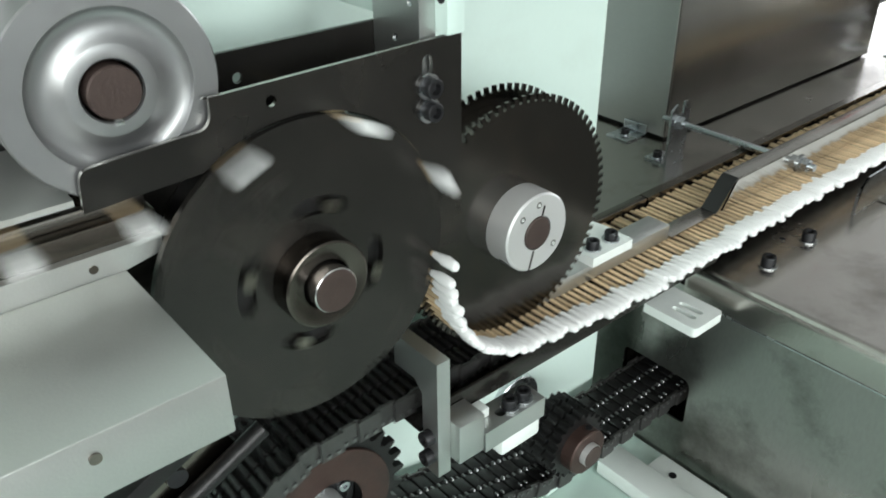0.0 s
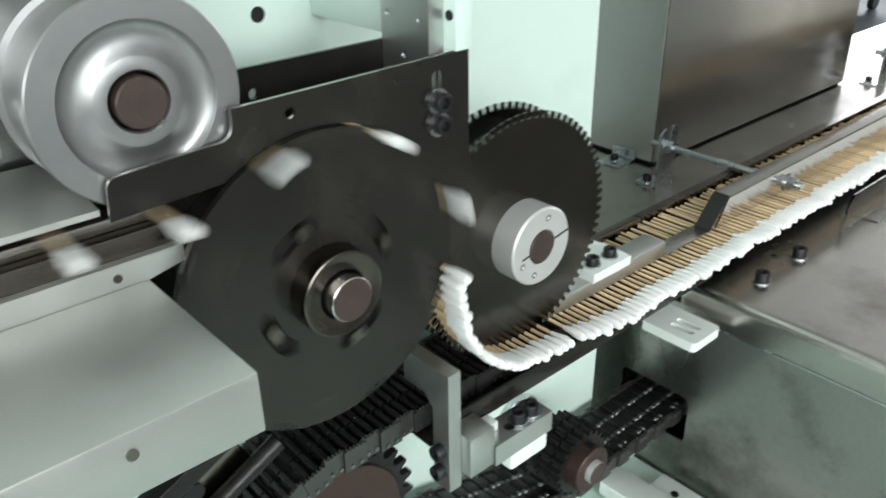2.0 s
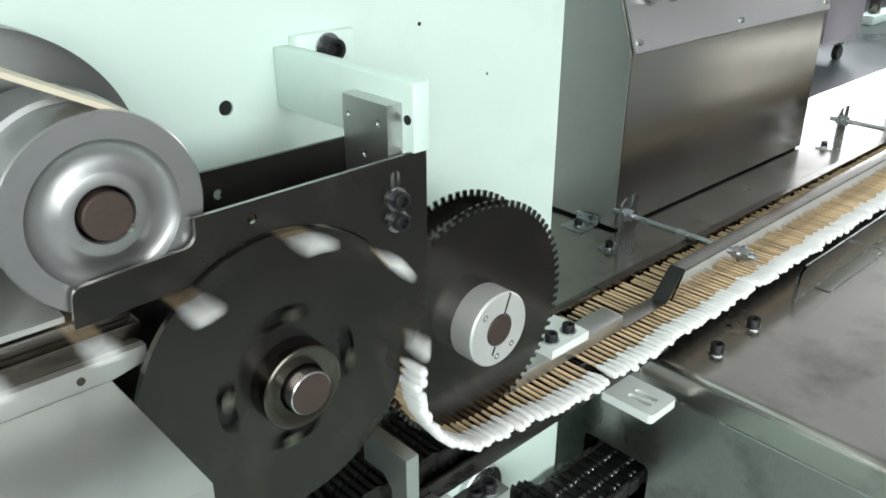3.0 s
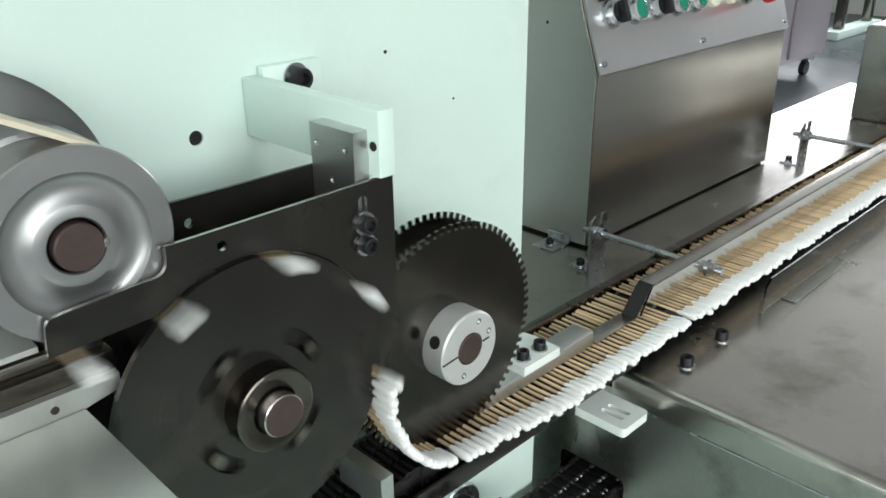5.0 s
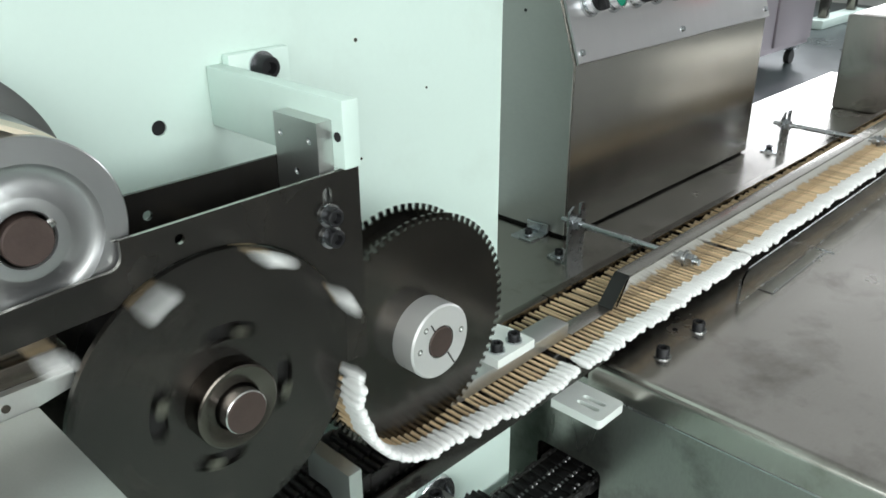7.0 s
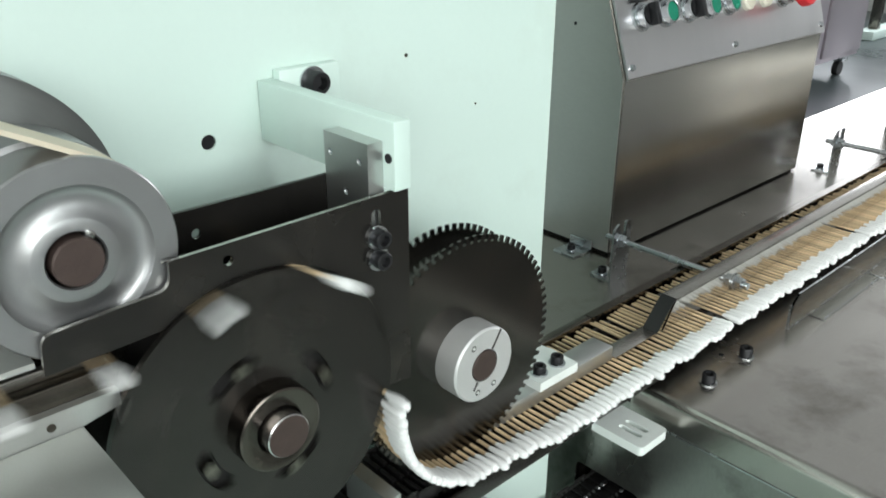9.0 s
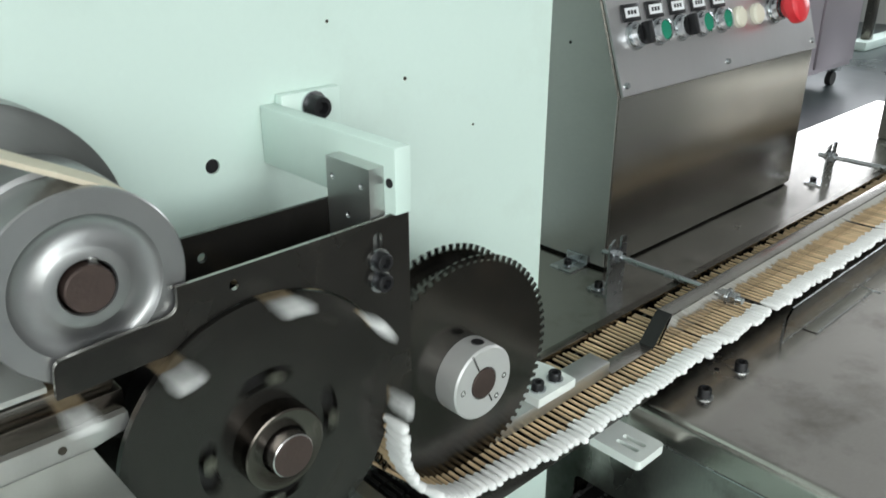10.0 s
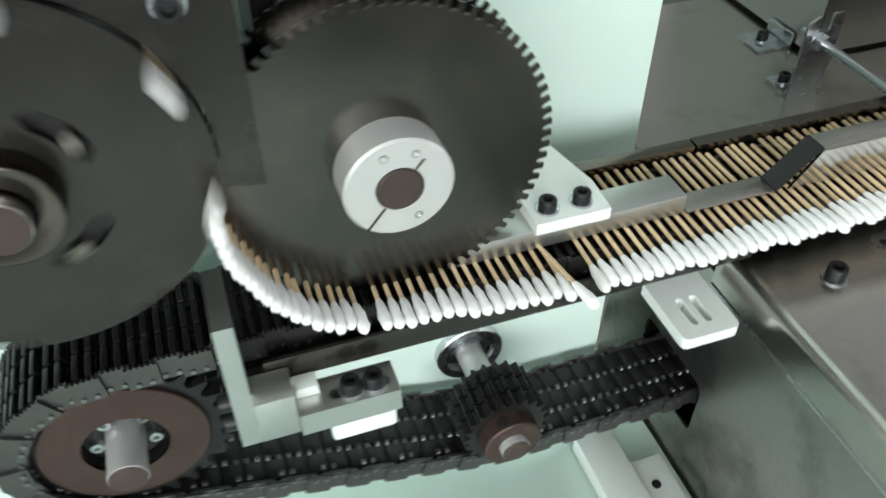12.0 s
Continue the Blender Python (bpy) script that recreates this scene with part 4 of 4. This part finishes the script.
def build_chain():
    chain = thing("roller_chain", 0.0, 0.0, 0.0, "black oiled wide roller chain with serrated side plates", "chain")
    w = (CY1 - CY0) / 2
    meshes = []
    for odd in (0, 1):
        bm = B()
        h = LINK * 0.5
        inset = 0.0018 if odd else 0.0
        # flat side plates with a finely serrated outer edge, outward side up
        for y in (-w + inset, w - inset - 0.0016):
            up = 0.0082
            prof = [(-h * 1.2, -0.0052), (h * 1.2, -0.0052), (h * 1.2, up - 0.0012)]
            n = 5
            for k in range(n):
                x = h * (1.0 - 2.0 * (k + 0.5) / n)
                prof += [(x + 0.0008, up - 0.0012), (x, up), (x - 0.0008, up - 0.0012)]
            prof += [(-h * 1.2, up - 0.0012)]
            plate(bm, prof, [], y, y + 0.0016)
        for f in bm.faces:
            f.material_index = 2
        # three lanes of black link plates, ribbed on the outer side
        box(bm, -h * 1.05, h * 1.05, -w + 0.0036, w - 0.0036, -0.0024, 0.0014)
        for yc in (-0.0148, 0.0, 0.0148):
            box(bm, -h * 0.86, h * 0.86, yc - 0.0060, yc + 0.0060, -0.0040, 0.0030, 0.0006)
            for s in (-1, 1):
                box(bm, s * h * 0.48 - 0.0014, s * h * 0.48 + 0.0014, yc - 0.0066, yc + 0.0066, 0.0029, 0.0072, 0.0005)
        before = set(bm.faces)
        # pale studs added for the light spots inside, and pins to the side plates
        for yc in (-0.0178, -0.0074, 0.0074):
            for x in (-h * 0.5, h * 0.5)[odd:odd + 1] if yc != -0.0074 else (-h * 0.5, h * 0.5)[1 - odd:2 - odd]:
                bmesh.ops.create_cone(bm, cap_ends=True, segments=8, radius1=0.0015, radius2=0.0009, depth=0.0012, matrix=Matrix.Translation((x, yc, -0.0044)) @ Matrix.Rotation(math.pi, 4, "X") @ Matrix.Diagonal((0.75, 1.35, 1, 1)))
        for x in (-h * 0.5, h * 0.5):
            cyl(bm, x, 0, -0.0026, 0.0012, 2 * (w - inset) + 0.0016, "y", 8)
        for f in bm.faces:
            if f not in before:
                f.material_index = 1
        mesh = finish(bm)
        mesh.materials.append(M_CHAIN)
        mesh.materials.append(M_PIN_SPOT)
        mesh.materials.append(M_SIDE_PLATE)
        meshes.append(mesh)
    count = round(CHAIN_L / LINK / 2) * 2
    step = CHAIN_L / count
    for k in range(count):
        ob = new("chain_link", meshes[k % 2])
        ob.parent = chain
        CHAIN_LINKS.append((ob, CHAIN_0 + k * step))


build_chain()


def gear_outline(cx, cz, r, count, tip, root=0.0032):
    out = []
    for i in range(count):
        m = 2 * math.pi * i / count
        s = 2 * math.pi / count
        for f, rr in ((-0.28, r - root), (-0.12, r + tip * 0.6), (-0.05, r + tip), (0.05, r + tip), (0.12, r + tip * 0.6), (0.28, r - root), (0.5, r - root * 1.4)):
            out.append((cx + rr * math.cos(m + s * f), cz + rr * math.sin(m + s * f)))
    return out


def drive_sprocket():
    s = thing("drive_sprocket", SX, 0.30, SZ, "rusty brown chain sprocket with a clamp bush on a bright shaft", "sprocket")
    for yc in (0.2990, 0.3090, 0.3200, 0.3310):
        bm = B()
        plate(bm, gear_outline(SX, SZ, SR, 27, 0.0030, 0.0030), [circle(SX, SZ, 0.0185, 32)], yc - 0.0022, yc + 0.0022)
        part("tooth_ring", bm, M_CHAIN, s)
    bm = B()
    lathe(bm, SX, SZ, [(0.0186, 0.2945), (0.0360, 0.2945), (0.0365, 0.2950), (0.0365, 0.3360), (0.0186, 0.3360)], 56)
    part("sprocket_body", bm, M_SPROCKET, s, "rusty brown sprocket face")
    bm = B()
    lathe(bm, SX, SZ, [(0.0086, 0.3030), (0.0120, 0.3020), (0.0150, 0.3030), (0.0182, 0.3020), (0.0182, 0.32), (0.0086, 0.32)], 48)
    bush = part("clamp_bush", bm, M_BOLT, s, "black clamp bush")
    for k in range(5):
        g = 2 * math.pi * k / 5 + 0.5
        bm = B()
        x, z = SX + 0.0132 * math.cos(g), SZ + 0.0132 * math.sin(g)
        lathe(bm, x, z, [(0, 0.3007), (0.0012, 0.3007), (0.0013, 0.2990), (0.0030, 0.2990), (0.0034, 0.2996), (0.0034, 0.3030)], 18)
        part("bush_screw", bm, M_ZINC, bush)
    bm = B()
    lathe(bm, SX, SZ, [(0.0076, 0.2770), (0.0086, 0.2774), (0.0086, 0.3478), (0.0076, 0.3478)], 40)
    part("shaft", bm, M_ALU_SATIN, s, "bright ground shaft")
    bm = B()
    lathe(bm, SX, SZ, [(0, 0.2766), (0.0080, 0.2766), (0.0083, 0.2769), (0.0083, 0.2790)], 40)
    part("shaft_end", bm, M_RUST, s, "brown shaft end")
    return s


def idler_sprocket():
    s = thing("idler_sprocket", IX, 0.30, IZ, "small black double sprocket with a brown hub", "sprocket")
    for yc in (0.2905, 0.3005, 0.3105):
        bm = B()
        plate(bm, gear_outline(IX, IZ, IR + 0.001, 22, 0.0016, 0.0014), [circle(IX, IZ, 0.008, 24)], yc - 0.0043, yc + 0.0043)
        part("tooth_ring", bm, M_CHAIN, s)
    bm = B()
    lathe(bm, IX, IZ, [(0.0082, 0.2770), (0.0156, 0.2770), (0.0164, 0.2778), (0.0164, 0.2862), (0.0190, 0.2866), (0.0190, 0.3160), (0.0082, 0.3160)], 48)
    hub = part("hub", bm, M_SPROCKET, s, "brown turned hub")
    bm = B()
    cyl(bm, IX + 0.004, 0.2815, IZ + 0.0154, 0.0024, 0.003, "z", 14)
    part("set_screw", bm, M_BOLT, hub)
    bm = B()
    lathe(bm, IX, IZ, [(0.0070, 0.2725), (0.0080, 0.2729), (0.0080, 0.3660), (0.0070, 0.3660)], 40)
    part("shaft", bm, M_ALU_SATIN, s, "bright ground shaft")
    bm = B()
    lathe(bm, IX, IZ, [(0, 0.2721), (0.0074, 0.2721), (0.0078, 0.2725), (0.0078, 0.2745)], 36)
    part("shaft_end", bm, M_RUST, s, "brown shaft end")
    return s


DRIVE = drive_sprocket()
IDLER = idler_sprocket()
bm = B()
lathe(bm, IX, IZ, [(0.0082, 0.3440), (0.0106, 0.3440), (0.0112, 0.3462), (0.0140, 0.3462), (0.0150, 0.3430), (0.0198, 0.3425), (0.0206, 0.3432), (0.0206, 0.3478), (0.0082, 0.3478)], 56)
single("flange_bearing", bm, M_ZINC, "bright steel ball bearing in the plate", "bearing")

# ---- aluminium bracket beside the chain ----


def stop_bracket():
    s = thing("stop_bracket", 0.29, 0.28, 0.906, "milled aluminium bracket of post, block and slotted bar", "bracket")
    bm = B()
    outer = [(0.2690, 0.9055), (0.2810, 0.9055), (0.2810, 0.9540), (0.2870, 0.9600), (0.3030, 0.9600), (0.3030, 0.9785), (0.2690, 0.9785)]
    plate(bm, outer, [], 0.2525, 0.2605, "yz")
    post = part("post", bm, M_ALU, s)
    bm = B()
    box(bm, 0.2607, 0.2775, 0.2620, 0.2780, 0.9145, 0.9390, 0.0006)
    part("block", bm, M_ALU, s)
    bm = B()
    outer = [(0.2777, 0.2610), (0.3210, 0.2610), (0.3210, 0.2780), (0.2777, 0.2780)]
    plate(bm, outer, [slot(0.3045, 0.2680, 0.0105, 0, 0.0028)], 0.9130, 0.9260, "xy")
    part("slotted_bar", bm, M_ALU, s)
    bm = B()
    box(bm, 0.2900, 0.3190, 0.2615, 0.2780, 0.9010, 0.9128, 0.002)
    part("spacer", bm, M_PLASTIC, s, "white plastic spacer")
    bm = B()
    box(bm, 0.2782, 0.2880, 0.2700, 0.2780, 0.9262, 0.9320, 0.0004)
    part("key", bm, M_PLASTIC, s, "small white key")


stop_bracket()
for x in (0.3010, 0.3110):
    socket_screw(x, 0.2680, 0.9262, "z", 1, 0.0042, 0.0050, True)
for z in (0.9170, 0.9300):
    socket_screw(0.2524, 0.2750, z, "x", -1, 0.0042, 0.0050, False)


def white_rail():
    r = thing("white_rail", 0.46, 0.20, 0.7425, "white plastic guide rail blocks on the base plate", "rail")
    bm = B()
    box(bm, 0.448, 0.474, 0.05, 0.315, 0.7425, 0.7560, 0.0015)
    part("rail_strip", bm, M_PLASTIC, r)
    bm = B()
    box(bm, 0.4745, 0.498, 0.05, 0.290, 0.7425, 0.7500, 0.0015)
    part("rail_strip", bm, M_PLASTIC, r)
    bm = B()
    cyl(bm, 0.484, 0.270, 0.7503, 0.0030, 0.0008, "z", 18)
    part("hole", bm, M_BOLT, r, "dark screw hole")


white_rail()


def linkage():
    """Two dark bars that slope down from under the slab."""
    l = thing("linkage_arm", 0.10, 0.292, 0.93, "black sloping double bar under the feed slab", "lever")
    turn = Matrix.Rotation(radians(-26), 4, "Y")
    bm = B()
    box(bm, -0.22, 0.010, -0.005, 0.005, -0.0045, 0.0045, 0.0012)
    bm.transform(Matrix.Translation((0.1440, 0.291, 0.9885)) @ turn)
    part("bar", bm, M_CHAIN, l)
    bm = B()
    cyl(bm, -0.12, 0, 0, 0.0042, 0.24, "x", 24)
    bm.transform(Matrix.Translation((0.1720, 0.2905, 0.9735)) @ turn)
    part("tube", bm, M_CHAIN, l, "smooth black tube")
    bm = B()
    box(bm, -0.16, 0.0, -0.0015, 0.0015, -0.011, 0.011, 0.0008)
    bm.transform(Matrix.Translation((0.1560, 0.2965, 0.9780)) @ turn)
    web = part("web", bm, M_COLLAR, l, "dark web plate")
    bm = B()
    cyl(bm, 0.1330, 0.2946, 0.9665, 0.0045, 0.003, "y", 20)
    part("web_bolt", bm, M_BOLT, web, "black bolt head")
    bm = B()
    box(bm, 0.1080, 0.1130, 0.275, 0.295, 1.010, 1.0478, 0.0006)
    part("hanger", bm, M_COLLAR, l, "dark hanger under the slab")


linkage()

# ---- things far behind the table ----


def far_cabinet():
    c = thing("rolling_cabinet", 6.1, 2.7, 0, "mauve-grey metal cabinet with doors on casters", "cabinet")
    x0, x1, y0, y1 = 5.0, 6.3, 2.35, 3.0
    bm = B()
    box(bm, x0, x1, y0, y1, 0.15, 1.75, 0.01)
    part("body", bm, M_CABINET, c)
    for k in range(2):
        bm = B()
        u0 = x0 + 0.65 * k
        box(bm, u0 + 0.02, u0 + 0.63, y0 - 0.02, y0 - 0.001, 0.19, 1.70, 0.006)
        d = part("door", bm, M_CABINET, c)
        bm = B()
        box(bm, u0 + (0.56 if k == 0 else 0.06), u0 + (0.58 if k == 0 else 0.08), y0 - 0.05, y0 - 0.021, 0.95, 1.10, 0.004)
        part("handle", bm, M_BOLT, d)
    for x in (x0 + 0.1, x1 - 0.1):
        for y in (y0 + 0.08, y1 - 0.08):
            bm = B()
            cyl(bm, x, y, 0.05, 0.05, 0.04, "y", 24)
            w = part("caster_wheel", bm, M_RUBBER, c)
            bm = B()
            box(bm, x - 0.05, x + 0.05, y - 0.045, y + 0.045, 0.105, 0.149, 0.004)
            part("caster_fork", bm, M_ZINC, c)


far_cabinet()


def far_frame():
    f = thing("equipment_stand", 8.3, 2.9, 0, "far steel equipment stand with a pale foot", "stand")
    for x in (8.05, 8.75):
        bm = B()
        box(bm, x - 0.04, x + 0.04, 2.86, 2.94, 0.08, 1.6, 0.006)
        part("post", bm, M_COLLAR, f)
    bm = B()
    box(bm, 7.85, 8.95, 2.82, 2.98, 0.0, 0.08, 0.01)
    part("foot_beam", bm, M_PAINT, f, "pale painted foot beam")
    bm = B()
    box(bm, 8.0, 8.8, 2.86, 2.94, 0.75, 0.82, 0.006)
    part("cross_beam", bm, M_CABINET, f)


far_frame()


# ---- what moves ----
def spin(ob, x, y, z, start, rate):
    """Rows about the axis along y: start and rate in radians, counter-clockwise as seen from the front."""
    per = max(1, int(math.radians(60) / max(0.01, abs(rate)) * FPS))
    frames = list(range(0, 12 * FPS + 1, per))
    if frames[-1] != 12 * FPS:
        frames.append(12 * FPS)
    walk(ob, [(f / FPS, pose(x, y, z) @ Matrix.Rotation(-(start + rate * f / FPS), 4, "Y")) for f in frames])


def swab_rows(hand, dy, rz, lift):
    moments = {0, 12 * FPS}
    bends = [hand - TAU_QUEUE, hand - TAU_FEED, hand, hand + (RUN_OUT - HAND_S) / SPEED]
    for b in bends:
        moments.add(round(b * FPS))
        moments.add(round(b * FPS) - 1)
        moments.add(round(b * FPS) + 1)
    f = round((hand - TAU_FEED) * FPS)
    while f < hand * FPS:
        moments.add(f)
        f += 1
    f = round(hand * FPS)
    while f < (hand + (RUN_OUT - HAND_S) / SPEED) * FPS + 4:
        moments.add(f)
        f += 2 if f < hand * FPS + 12 else 8
    rows = []
    for f in sorted(m for m in moments if 0 <= m <= 12 * FPS):
        x, z, back = swab_place(hand, f / FPS)
        rows.append((f / FPS, pose(x, TIP_Y + back + dy, z + lift, 0, 0, rz)))
    return rows


def motions():
    spin(TOOTHED, W2X, 0.30, W2Z, -math.pi / 2 + (HAND_S - SPEED * FIRST) / W2R, SPIN2)
    spin(FEEDER, W1X, 0.285, W1Z, MEET + SPIN1 * FIRST, -SPIN1)
    spin(PULLEY, RX, 0.30, RZ, 0, -6.0)
    spin(REAR, 0.122, 0.36, 1.130, 0, -3.5)
    spin(DRIVE, SX, 0.30, SZ, 0, -SPEED / SR)
    spin(IDLER, IX, 0.30, IZ, 0, -SPEED / IR)
    for ob, hand, dy, rz, lift in SWABS:
        walk(ob, swab_rows(hand, dy, rz, lift))
    top_length = CHAIN_S[300]
    for ob, s in CHAIN_LINKS:
        rows = []
        for k in range(49):
            t = k * 0.25
            q = (s + SPEED * t) % CHAIN_L
            straight = 0.03 < q < top_length - 0.03
            if k in (0, 48) or not straight or k % 8 == 0:
                rows.append((t, chain_pose(s + SPEED * t)))
        walk(ob, rows)


motions()
